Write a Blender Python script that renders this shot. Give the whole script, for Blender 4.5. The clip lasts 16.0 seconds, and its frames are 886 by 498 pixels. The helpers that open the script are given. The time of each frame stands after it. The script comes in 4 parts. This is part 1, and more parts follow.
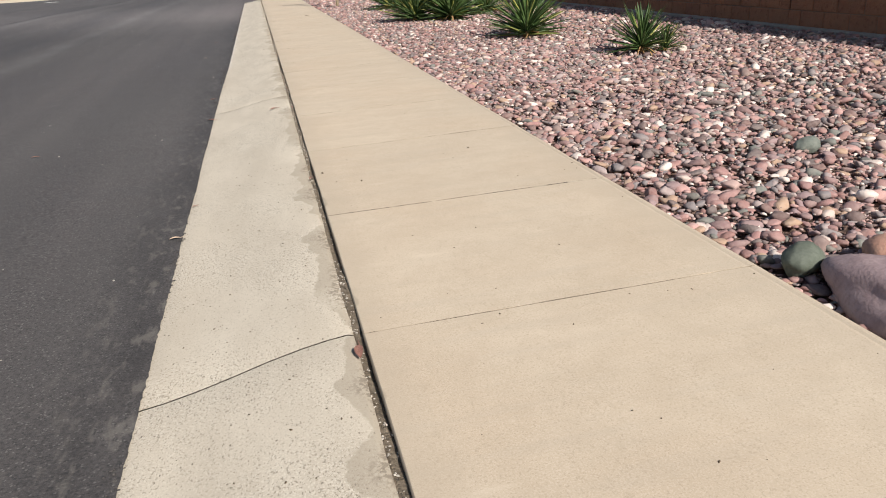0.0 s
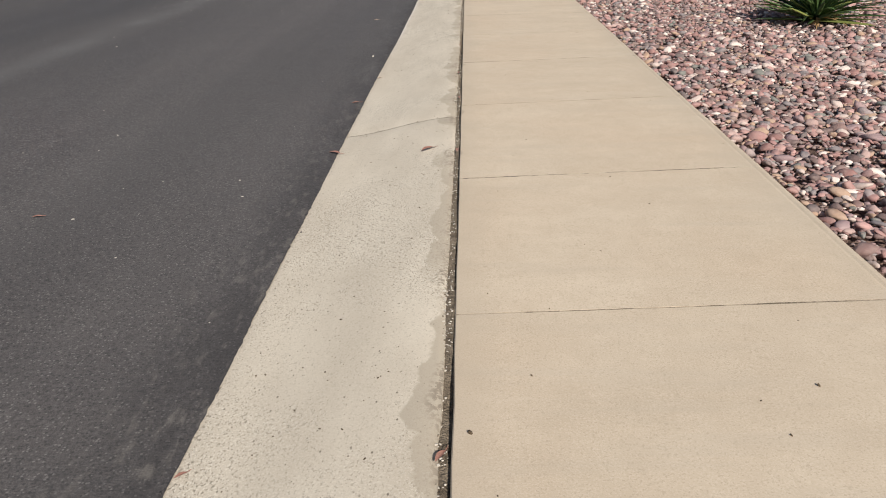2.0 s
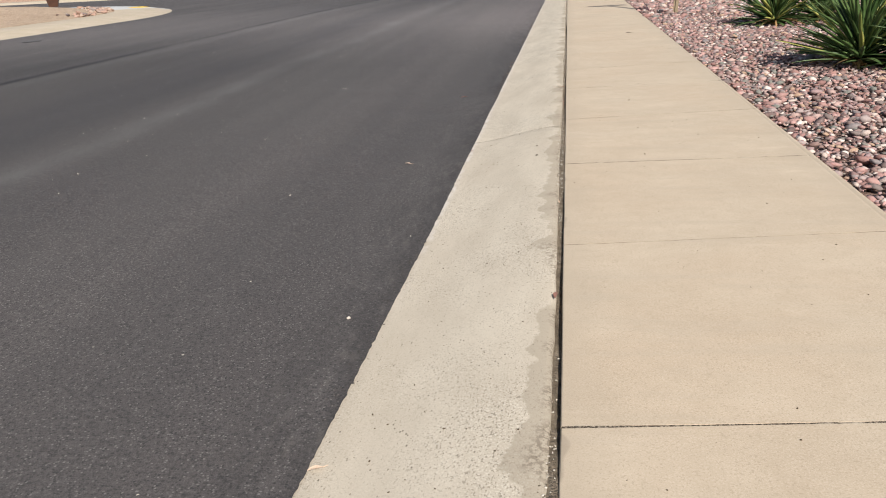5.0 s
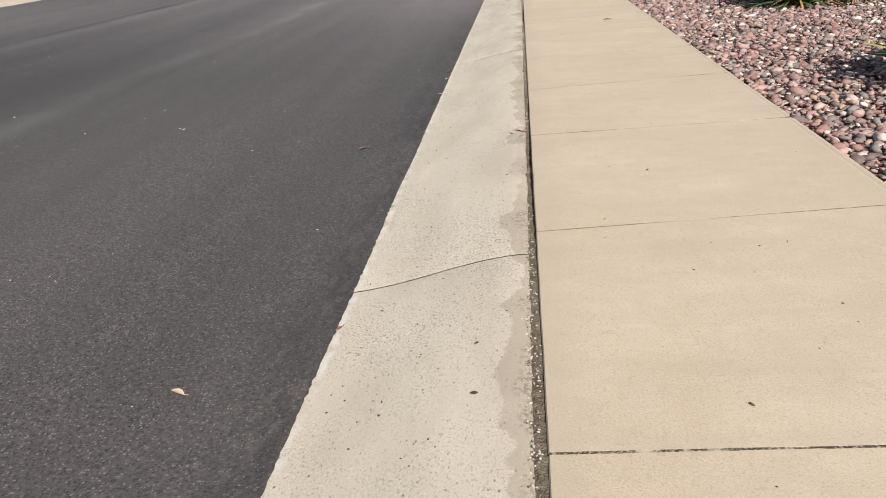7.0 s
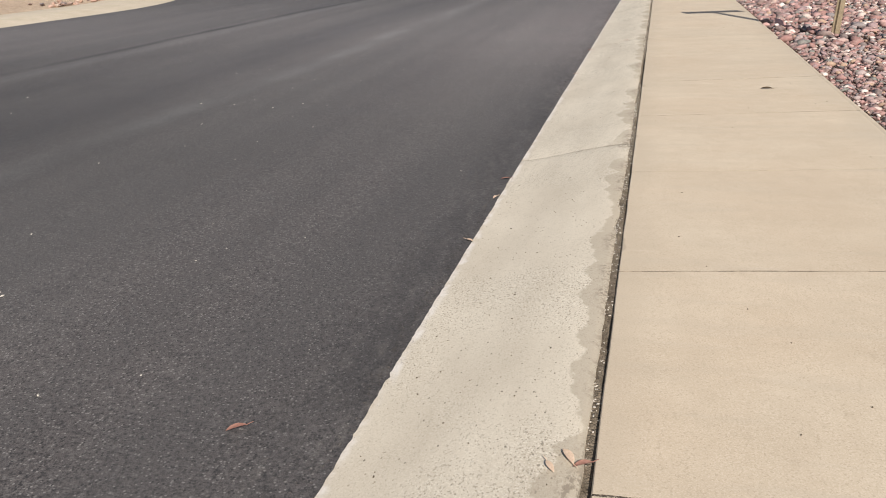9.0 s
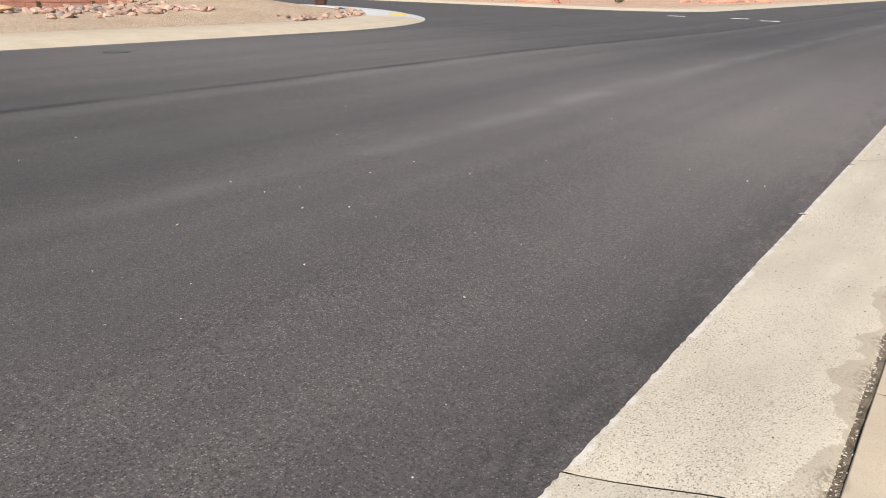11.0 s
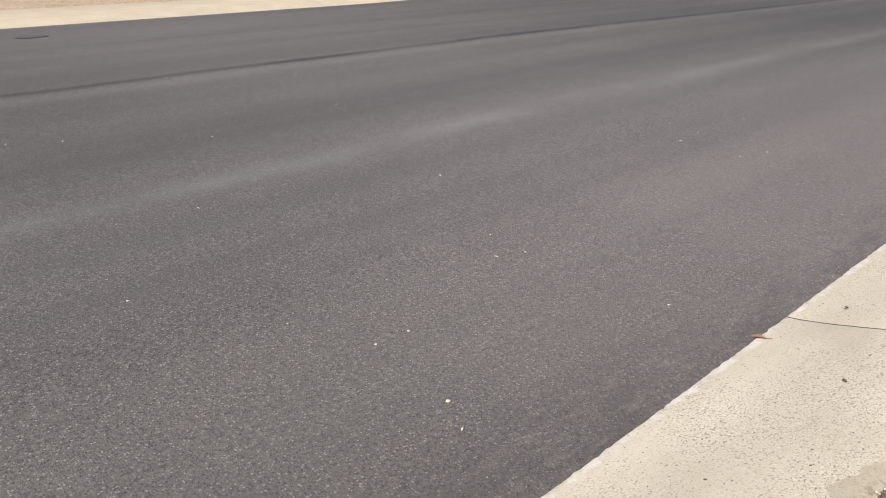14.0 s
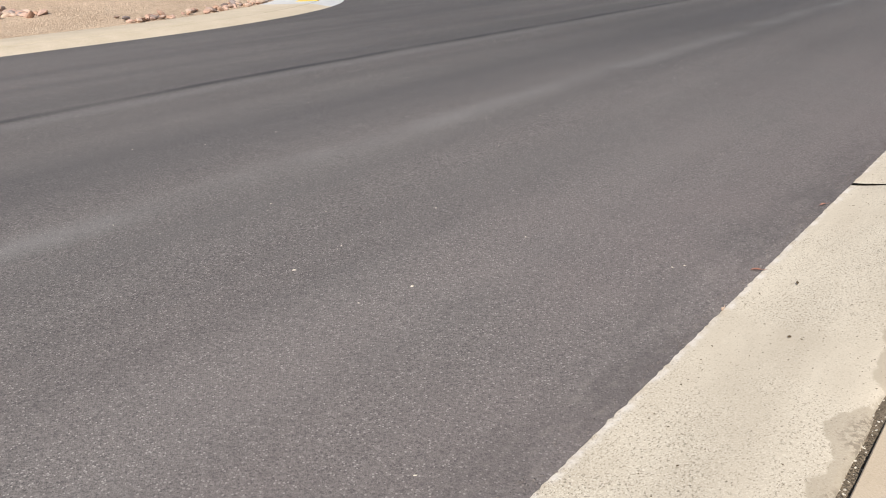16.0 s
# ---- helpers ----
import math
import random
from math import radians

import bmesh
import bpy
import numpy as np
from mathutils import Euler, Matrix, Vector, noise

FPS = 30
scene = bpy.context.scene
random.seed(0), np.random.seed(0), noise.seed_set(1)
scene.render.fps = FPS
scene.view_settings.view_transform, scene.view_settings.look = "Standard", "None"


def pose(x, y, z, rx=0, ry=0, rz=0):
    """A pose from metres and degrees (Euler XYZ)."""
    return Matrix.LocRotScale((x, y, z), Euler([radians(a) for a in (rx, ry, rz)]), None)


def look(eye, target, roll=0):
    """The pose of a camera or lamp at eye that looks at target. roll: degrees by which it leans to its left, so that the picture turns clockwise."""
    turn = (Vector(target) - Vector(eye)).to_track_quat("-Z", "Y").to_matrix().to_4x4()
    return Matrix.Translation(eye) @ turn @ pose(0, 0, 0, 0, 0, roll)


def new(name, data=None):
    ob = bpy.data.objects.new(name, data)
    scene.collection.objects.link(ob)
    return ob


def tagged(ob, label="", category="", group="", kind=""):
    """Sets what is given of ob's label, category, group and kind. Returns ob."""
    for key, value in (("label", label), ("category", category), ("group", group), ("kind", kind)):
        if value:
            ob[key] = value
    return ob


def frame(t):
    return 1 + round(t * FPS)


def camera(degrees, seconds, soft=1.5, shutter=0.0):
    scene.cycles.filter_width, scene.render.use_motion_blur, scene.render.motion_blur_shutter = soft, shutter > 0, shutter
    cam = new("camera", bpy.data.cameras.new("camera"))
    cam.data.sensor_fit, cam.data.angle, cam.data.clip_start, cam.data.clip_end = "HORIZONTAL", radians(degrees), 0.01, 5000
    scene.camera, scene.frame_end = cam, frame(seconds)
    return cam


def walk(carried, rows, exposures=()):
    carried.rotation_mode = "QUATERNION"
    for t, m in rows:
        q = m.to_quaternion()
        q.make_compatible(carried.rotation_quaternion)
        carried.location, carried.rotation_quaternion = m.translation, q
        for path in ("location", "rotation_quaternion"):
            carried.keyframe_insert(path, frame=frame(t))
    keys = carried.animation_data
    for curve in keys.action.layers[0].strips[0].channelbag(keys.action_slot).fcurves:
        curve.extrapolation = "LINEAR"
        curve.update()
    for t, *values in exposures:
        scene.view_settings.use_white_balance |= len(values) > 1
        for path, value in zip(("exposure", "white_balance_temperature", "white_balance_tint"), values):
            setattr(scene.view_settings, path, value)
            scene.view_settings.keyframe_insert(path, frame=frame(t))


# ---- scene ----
cam = camera(61.6, 16.0, soft=1.0)
PATH = [
    (0, (-0.181, 0.118, 1.014), (0.223, 1.939, 0.294), -2.8),
    (0.5, (-0.109, 0.775, 1.015), (0.102, 2.586, 0.192), 0.0),
    (1, (-0.037, 1.428, 1.053), (0.075, 3.246, 0.225), -1.4),
    (1.5, (0.029, 2.042, 1.071), (-0.02, 3.864, 0.248), 0.1),
    (2, (0.034, 2.63, 1.09), (-0.028, 4.442, 0.245), -0.7),
    (2.5, (0.054, 3.251, 1.098), (-0.12, 5.07, 0.284), -2.7),
    (3, (0.047, 3.981, 1.095), (-0.189, 5.822, 0.351), -2.5),
    (3.5, (0.109, 4.633, 1.119), (-0.186, 6.473, 0.392), -3.1),
    (4, (0.083, 5.252, 1.11), (-0.266, 7.087, 0.394), -2.5),
    (6.5, (-0.041, 8.921, 1.051), (-0.287, 10.755, 0.292), -4.3),
    (7, (-0.033, 9.549, 1.016), (-0.255, 11.373, 0.225), -4.0),
    (7.5, (-0.012, 10.177, 0.996), (-0.245, 11.971, 0.145), -3.9),
    (8, (0.031, 10.841, 1.015), (-0.26, 12.619, 0.146), -3.4),
    (8.5, (0.075, 11.46, 1.038), (-0.32, 13.228, 0.19), -2.9),
    (9, (0.076, 12.092, 1.065), (-0.44, 13.871, 0.311), -2.8),
    (9.5, (0.096, 12.6, 1.106), (-0.568, 14.364, 0.437), -0.6),
    (10, (0.025, 13.266, 1.109), (-0.813, 14.951, 0.432), 0.3),
    (12.5, (0.215, 16.598, 1.151), (-1.078, 17.965, 0.473), 0.6),
    (13, (0.24, 17.213, 1.134), (-1.086, 18.525, 0.412), -0.6),
    (13.5, (0.231, 17.82, 1.166), (-1.092, 19.096, 0.377), -1.0),
    (14, (0.279, 18.426, 1.185), (-1.064, 19.693, 0.415), -0.0),
    (14.5, (0.27, 19.024, 1.145), (-1.083, 20.279, 0.375), 0.1),
    (15, (0.314, 19.741, 1.176), (-1.033, 20.999, 0.401), -0.4),
    (15.5, (0.289, 20.366, 1.151), (-0.999, 21.671, 0.354), -0.2),
    (16, (0.21, 21.167, 1.168), (-1.014, 22.56, 0.418), -3.0),
]
EXPOSURE = [(0.0, 0.30), (1.0, 0.14), (2.5, 0.15), (4.0, 0.25), (7.0, 0.30), (8.0, 0.22), (10.0, 0.38), (12.5, 0.47), (16.0, 0.46)]
walk(cam, [(t, look(eye, target, roll)) for t, eye, target, roll in PATH], EXPOSURE)

# ---- world, sun ----
SUN_AZ = math.atan2(-0.94, 0.36)          # towards the sun, seen from above
SUN_EL = radians(38)
world = bpy.data.worlds.new("sky")
scene.world = world
world.use_nodes = True
wn = world.node_tree
sky = wn.nodes.new("ShaderNodeTexSky")
sky.sky_type, sky.sun_disc = "NISHITA", False
sky.sun_elevation = SUN_EL
sky.sun_rotation = math.pi / 2 - SUN_AZ
sky.dust_density = 1.5
wn.links.new(sky.outputs[0], wn.nodes["Background"].inputs[0])
wn.nodes["Background"].inputs[1].default_value = 0.07
sun = new("sun", bpy.data.lights.new("sun", "SUN"))
sun.data.energy, sun.data.angle, sun.data.color = 5.0, radians(0.55), (1.0, 0.945, 0.87)
sun.matrix_world = look((math.cos(SUN_EL) * math.cos(SUN_AZ) * 50, math.cos(SUN_EL) * math.sin(SUN_AZ) * 50, math.sin(SUN_EL) * 50), (0, 0, 0))

# ---- materials ----
class Mat:
    """A small builder for node materials in world metres."""
    def __init__(self, name, rough=0.9, spec=0.3):
        self.m = bpy.data.materials.new(name)
        self.m.use_nodes = True
        self.t = self.m.node_tree
        self.b = self.t.nodes["Principled BSDF"]
        self.b.inputs["Roughness"].default_value = rough
        self.b.inputs["Specular IOR Level"].default_value = spec
        self.pos = self.t.nodes.new("ShaderNodeNewGeometry").outputs["Position"]

    def node(self, kind, **sets):
        n = self.t.nodes.new(kind)
        for k, v in sets.items():
            if k == "operation":
                n.operation = v
            elif k == "feature":
                n.feature = v
        return n

    def put(self, sock, v):
        if isinstance(v, bpy.types.NodeSocket):
            self.t.links.new(v, sock)
        else:
            sock.default_value = v

    def stretch(self, sx, sy, sz):
        n = self.node("ShaderNodeMapping")
        self.put(n.inputs[0], self.pos)
        n.inputs["Scale"].default_value = (sx, sy, sz)
        return n.outputs[0]

    def noise(self, scale, detail=3, vec=None, rough=0.6):
        n = self.node("ShaderNodeTexNoise")
        self.put(n.inputs["Vector"], vec or self.pos)
        n.inputs["Scale"].default_value, n.inputs["Detail"].default_value, n.inputs["Roughness"].default_value = scale, detail, rough
        return n.outputs["Fac"]

    def cells(self, scale, feature="F1", vec=None, colour=False):
        n = self.node("ShaderNodeTexVoronoi", feature=feature)
        self.put(n.inputs["Vector"], vec or self.pos)
        n.inputs["Scale"].default_value = scale
        return n.outputs["Color" if colour else "Distance"]

    def ramp(self, v, lo, hi, a=0.0, b=1.0):
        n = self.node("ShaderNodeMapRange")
        self.put(n.inputs[0], v)
        for i, x in enumerate((lo, hi, a, b)):
            n.inputs[i + 1].default_value = x
        return n.outputs[0]

    def math(self, op, a, b=0.0):
        n = self.node("ShaderNodeMath", operation=op)
        self.put(n.inputs[0], a)
        self.put(n.inputs[1], b)
        return n.outputs[0]

    def mix(self, f, a, b):
        n = self.node("ShaderNodeMix")
        n.data_type = "RGBA"
        self.put(n.inputs[0], f)
        self.put(n.inputs[6], (*a, 1) if isinstance(a, tuple) else a)
        self.put(n.inputs[7], (*b, 1) if isinstance(b, tuple) else b)
        return n.outputs[2]

    def pick(self, v, colours):
        n = self.node("ShaderNodeValToRGB")
        self.put(n.inputs[0], v)
        r = n.color_ramp
        r.interpolation = "CONSTANT"
        for i, c in enumerate(colours):
            e = r.elements[0] if i == 0 else r.elements.new(i / len(colours))
            e.color = (*c, 1)
        r.elements.remove(r.elements[-1]) if len(r.elements) > len(colours) else None
        return n.outputs[0]

    def axis(self, i):
        n = self.node("ShaderNodeSeparateXYZ")
        self.put(n.inputs[0], self.pos)
        return n.outputs[i]

    def island(self):
        return self.t.nodes.new("ShaderNodeNewGeometry").outputs["Random Per Island"]

    def rand(self):
        return self.t.nodes.new("ShaderNodeObjectInfo").outputs["Random"]

    def done(self, colour, bump=None, strength=0.3, dist=0.01):
        self.put(self.b.inputs["Base Color"], (*colour, 1) if isinstance(colour, tuple) else colour)
        if bump is not None:
            n = self.node("ShaderNodeBump")
            n.inputs["Strength"].default_value, n.inputs["Distance"].default_value = strength, dist
            self.put(n.inputs["Height"], bump)
            self.t.links.new(n.outputs[0], self.b.inputs["Normal"])
        return self.m


def make_asphalt():
    m = Mat("asphalt", 0.7, 0.32)
    fine, grit, mid = m.noise(330, 2), m.cells(120), m.noise(85, 3)
    big = m.noise(0.55, 4, m.stretch(1.6, 0.22, 1))
    band = m.noise(1.0, 3, m.stretch(1.5, 0.05, 1))
    col = m.mix(m.ramp(fine, 0.34, 0.66), (0.054, 0.047, 0.045), (0.140, 0.124, 0.118))
    col = m.mix(m.math("MULTIPLY", m.ramp(mid, 0.52, 0.66), 0.75), col, (0.030, 0.027, 0.027))
    col = m.mix(m.math("MULTIPLY", m.ramp(mid, 0.44, 0.33), 0.55), col, (0.185, 0.172, 0.162))
    chip = m.math("MULTIPLY", m.ramp(grit, 0.46, 0.30), m.ramp(m.cells(120, colour=True), 0.70, 0.76))
    col = m.mix(m.math("MULTIPLY", chip, 0.85), col, (0.27, 0.25, 0.235))
    hole = m.math("MULTIPLY", m.ramp(grit, 0.52, 0.34), m.ramp(m.cells(120, colour=True), 0.34, 0.26))
    col = m.mix(m.math("MULTIPLY", hole, 0.8), col, (0.018, 0.017, 0.018))
    col = m.mix(m.math("MULTIPLY", m.ramp(big, 0.38, 0.66), 0.30), col, (0.135, 0.128, 0.125))
    col = m.mix(m.math("MULTIPLY", m.ramp(band, 0.40, 0.62), 0.28), col, (0.052, 0.049, 0.049))
    # paving seam along the middle of the street, and polished wheel lanes
    x = m.math("ADD", m.axis(0), m.math("MULTIPLY", m.math("SUBTRACT", m.noise(0.35, 3), 0.5), 0.5))
    sx = m.math("ADD", m.axis(0), m.math("MULTIPLY", m.math("SUBTRACT", m.noise(0.4, 3), 0.5), 0.16))
    seam = m.ramp(m.math("ABSOLUTE", m.math("ADD", sx, 6.5)), 0.02, 0.12, 1, 0)
    seam_pale = m.ramp(m.math("ABSOLUTE", m.math("ADD", sx, 6.22)), 0.03, 0.20, 1, 0)
    wide = m.ramp(m.math("ABSOLUTE", m.math("ADD", x, 7.1)), 0.1, 0.75, 1, 0)
    pale = m.ramp(m.math("ABSOLUTE", m.math("ADD", x, 3.45)), 0.02, 0.22, 1, 0)
    dark = m.ramp(m.math("ABSOLUTE", m.math("ADD", x, 4.5)), 0.15, 0.95, 1, 0)
    col = m.mix(m.math("MULTIPLY", dark, 0.30), col, (0.046, 0.043, 0.046))
    col = m.mix(m.math("MULTIPLY", wide, 0.22), col, (0.048, 0.045, 0.045))
    col = m.mix(m.math("MULTIPLY", pale, m.ramp(m.noise(0.8, 2), 0.35, 0.65, 0.08, 0.34)), col, (0.19, 0.185, 0.18))
    col = m.mix(m.math("MULTIPLY", seam_pale, 0.22), col, (0.17, 0.165, 0.16))
    col = m.mix(m.math("MULTIPLY", seam, m.ramp(m.noise(0.5, 3), 0.3, 0.6, 0.2, 0.8)), col, (0.026, 0.025, 0.026))
    # dark fresh asphalt and dusty scuffs along the gutter
    near = m.ramp(m.axis(0), -0.98, -0.68)
    tar = m.math("MULTIPLY", near, m.ramp(m.noise(6, 3, m.stretch(1, 0.25, 1)), 0.36, 0.6))
    col = m.mix(m.math("MULTIPLY", tar, 0.5), col, (0.034, 0.031, 0.031))
    dust = m.math("MULTIPLY", near, m.ramp(m.noise(26, 4, m.stretch(1, 0.35, 1)), 0.54, 0.66))
    col = m.mix(m.math("MULTIPLY", dust, m.ramp(m.axis(1), 8.0, 3.0, 0.14, 0.42)), col, (0.26, 0.235, 0.205))
    # red-brown dust along the gutter before the corner
    rust = m.math("MULTIPLY", m.ramp(m.axis(0), -2.6, -0.9), m.ramp(m.axis(1), 17.0, 22.0))
    col = m.mix(m.math("MULTIPLY", rust, m.ramp(m.noise(1.1, 3), 0.3, 0.7, 0.12, 0.42)), col, (0.122, 0.101, 0.098))
    # view brightness painted into the colour: darker at the start, lighter towards the corner
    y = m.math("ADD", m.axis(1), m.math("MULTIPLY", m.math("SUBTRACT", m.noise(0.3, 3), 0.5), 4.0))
    painted_gain = m.math("ADD", m.ramp(y, 0.0, 6.0, 0.70, 0.94), m.math("ADD", m.ramp(y, 16.0, 22.0, 0.0, 0.58), m.ramp(y, 24.0, 32.0, 0.0, -0.38)))
    # also painted darker away from the kerb, to fit the view's brightness
    painted_gain = m.math("ADD", painted_gain, m.ramp(m.axis(0), -1.9, -5.5, 0.0, -0.20))
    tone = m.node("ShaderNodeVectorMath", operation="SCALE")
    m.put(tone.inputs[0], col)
    m.put(tone.inputs["Scale"], painted_gain)
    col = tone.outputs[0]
    m.put(m.b.inputs["Roughness"], m.ramp(big, 0.3, 0.7, 0.66, 0.84))
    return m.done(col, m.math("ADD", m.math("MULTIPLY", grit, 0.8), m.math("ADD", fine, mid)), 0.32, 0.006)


def make_kerb():
    m = Mat("kerb_concrete", 0.9, 0.25)
    col = m.mix(m.ramp(m.noise(3.0, 4, m.stretch(1.5, 0.5, 1)), 0.3, 0.7), (0.465, 0.405, 0.322), (0.57, 0.505, 0.408))
    bare = m.ramp(m.noise(1.3, 3), 0.40, 0.60, 0.25, 1.0)
    col = m.mix(m.math("MULTIPLY", m.math("MULTIPLY", m.ramp(m.noise(190, 3), 0.53, 0.58), bare), 0.62), col, (0.72, 0.67, 0.57))
    col = m.mix(m.math("MULTIPLY", m.math("MULTIPLY", m.ramp(m.noise(165, 3, m.stretch(1, 0.7, 1)), 0.57, 0.61), bare), 0.85), col, (0.20, 0.17, 0.13))
    pits = m.math("MULTIPLY", m.ramp(m.cells(48, vec=m.stretch(1, 0.6, 1)), 0.10, 0.15, 1, 0), m.ramp(m.noise(31, 2), 0.50, 0.56))
    col = m.mix(m.math("MULTIPLY", pits, 0.8), col, (0.12, 0.10, 0.075))
    # brown runs of old wet dirt creeping off the back joint
    creep = m.math("ADD", m.math("SUBTRACT", m.noise(2.6, 2, m.stretch(0.35, 1, 1)), 0.5), m.math("MULTIPLY", m.math("SUBTRACT", m.noise(13, 3), 0.5), 0.22))
    edge = m.math("ADD", m.axis(0), m.math("MULTIPLY", creep, 0.34))
    stain = m.math("MULTIPLY", m.ramp(edge, -0.088, -0.078), m.ramp(m.noise(0.9, 2, m.stretch(0.3, 1, 1)), 0.38, 0.46, 0.1, 1.0))
    col = m.mix(m.math("MULTIPLY", stain, 0.72), col, (0.365, 0.312, 0.24))
    crust = m.math("MULTIPLY", m.ramp(edge, -0.05, -0.015), m.ramp(m.noise(70, 3), 0.47, 0.56))
    col = m.mix(m.math("MULTIPLY", crust, 0.6), col, (0.17, 0.135, 0.10))
    # brown hair cracks and crumbs along the cast joints
    chips = m.math("MULTIPLY", m.ramp(m.cells(85, vec=m.stretch(1, 0.55, 1)), 0.16, 0.24, 1, 0), m.ramp(m.noise(55, 2), 0.56, 0.60))
    col = m.mix(m.math("MULTIPLY", chips, 0.55), col, (0.15, 0.12, 0.09))
    # pale scoured lip
    lip = m.math("MULTIPLY", m.ramp(m.math("ADD", m.axis(0), m.math("MULTIPLY", m.math("SUBTRACT", m.noise(18, 4), 0.5), 0.05)), -0.604, -0.588, 1, 0), m.math("MULTIPLY", m.ramp(m.axis(1), 9.0, 10.5), m.ramp(m.noise(11, 4), 0.40, 0.58)))
    col = m.mix(m.math("MULTIPLY", lip, 0.6), col, (0.70, 0.665, 0.63))
    return m.done(col, m.math("ADD", m.noise(130, 3), m.math("MULTIPLY", pits, -0.6)), 0.22, 0.005)


def make_pavement(name="pavement_concrete", a=(0.475, 0.388, 0.288), b=(0.575, 0.482, 0.368)):
    m = Mat(name, 0.88, 0.28)
    col = m.mix(m.ramp(m.noise(2.0, 5, m.stretch(0.8, 1.5, 1)), 0.26, 0.74), a, b)
    col = m.mix(m.math("MULTIPLY", m.ramp(m.noise(0.9, 3), 0.45, 0.7), 0.40), col, (0.50, 0.375, 0.26))
    col = m.mix(m.math("MULTIPLY", m.ramp(m.noise(240, 3), 0.50, 0.58), 0.42), col, (0.66, 0.57, 0.45))
    col = m.mix(m.math("MULTIPLY", m.ramp(m.noise(170, 3), 0.56, 0.63), 0.42), col, (0.30, 0.235, 0.165))
    col = m.mix(m.math("MULTIPLY", m.ramp(m.noise(11, 4), 0.40, 0.64), 0.22), col, (0.42, 0.335, 0.24))
    col = m.mix(m.math("MULTIPLY", m.ramp(m.noise(60, 3, m.stretch(1, 0.3, 1)), 0.58, 0.72), 0.20), col, (0.33, 0.26, 0.18))
    col = m.mix(m.math("MULTIPLY", m.ramp(m.cells(9), 0.016, 0.024, 1, 0), 0.7), col, (0.16, 0.12, 0.085))
    # grey weathering along the back of the joint, pale scuffs
    grey = m.math("ADD", m.axis(0), m.math("MULTIPLY", m.math("SUBTRACT", m.noise(1.6, 3), 0.5), 0.35))
    col = m.mix(m.math("MULTIPLY", m.ramp(grey, 0.16, 0.02), 0.45), col, (0.42, 0.35, 0.265))
    col = m.mix(m.math("MULTIPLY", m.ramp(grey, 1.12, 1.30), 0.35), col, (0.43, 0.365, 0.285))
    col = m.mix(m.math("MULTIPLY", m.ramp(m.noise(1.7, 3, m.stretch(0.8, 3.5, 1)), 0.66, 0.74), 0.35), col, (0.66, 0.57, 0.45))
    col = m.mix(m.math("MULTIPLY", m.rand(), 0.16), col, (0.42, 0.345, 0.26))
    blot = m.math("ADD", m.axis(0), m.math("MULTIPLY", m.math("SUBTRACT", m.noise(2.4, 2, m.stretch(0.4, 1, 1)), 0.5), 0.30))
    blot = m.math("MULTIPLY", m.ramp(blot, -0.022, -0.030), m.ramp(m.axis(0), 0.09, 0.0))
    col = m.mix(m.math("MULTIPLY", blot, 0.75), col, (0.33, 0.272, 0.205))
    streak = m.math("MULTIPLY", m.ramp(m.noise(5.0, 3, m.stretch(0.22, 2.2, 1)), 0.52, 0.70), 0.28)
    col = m.mix(streak, col, (0.44, 0.375, 0.295))
    return m.done(col, m.math("ADD", m.noise(160, 3), m.math("MULTIPLY", m.noise(22, 3, m.stretch(0.6, 1, 1)), 0.3)), 0.15, 0.004)


STONES = [(0.27, 0.150, 0.135), (0.20, 0.125, 0.12), (0.34, 0.235, 0.21), (0.12, 0.095, 0.09), (0.42, 0.34, 0.30), (0.235, 0.125, 0.11), (0.17, 0.15, 0.15), (0.30, 0.17, 0.155), (0.55, 0.47, 0.42),
          (0.19, 0.135, 0.12), (0.10, 0.068, 0.064), (0.32, 0.215, 0.15), (0.135, 0.14, 0.125), (0.37, 0.22, 0.20), (0.24, 0.165, 0.165), (0.19, 0.10, 0.09), (0.28, 0.225, 0.215), (0.25, 0.14, 0.13), (0.16, 0.10, 0.09)]


def make_stone(name, single=False, palette=tuple(tuple(min(0.7, c * 1.25) for c in s) for s in STONES)):
    m = Mat(name, 0.8, 0.3)
    col = m.pick(m.rand() if single else m.island(), palette)
    col = m.mix(m.math("MULTIPLY", m.ramp(m.noise(30, 4), 0.38, 0.72), 0.30), col, (0.46, 0.37, 0.33))
    col = m.mix(m.math("MULTIPLY", m.ramp(m.noise(9, 3), 0.5, 0.7), 0.3), col, (0.20, 0.12, 0.10))
    return m.done(col, m.noise(70, 3), 0.35, 0.008)


def make_plain(name, a, b, scale=8.0, fine=90.0, rough=0.9, spec=0.25, bump=0.3, dist=0.008):
    m = Mat(name, rough, spec)
    col = m.mix(m.ramp(m.noise(scale, 4), 0.3, 0.7), a, b)
    col = m.mix(m.math("MULTIPLY", m.ramp(m.noise(fine, 2), 0.45, 0.7), 0.3), col, tuple(c * 0.55 for c in a))
    return m.done(col, m.noise(fine, 3), bump, dist)


def make_joint(name, pale, dark, share):
    """Dirt in a saw cut: packed pale in places, washed out dark in others."""
    m = Mat(name, 0.95, 0.15)
    open_part = m.ramp(m.math("ADD", m.noise(2.6, 3), m.math("MULTIPLY", m.math("SUBTRACT", m.noise(22, 3), 0.5), 0.5)), share - 0.05, share + 0.05)
    col = m.mix(open_part, pale, dark)
    col = m.mix(m.math("MULTIPLY", m.ramp(m.noise(150, 3), 0.5, 0.62), 0.5), col, tuple(c * 1.25 for c in pale))
    return m.done(col, m.noise(140, 3), 0.5, 0.01)


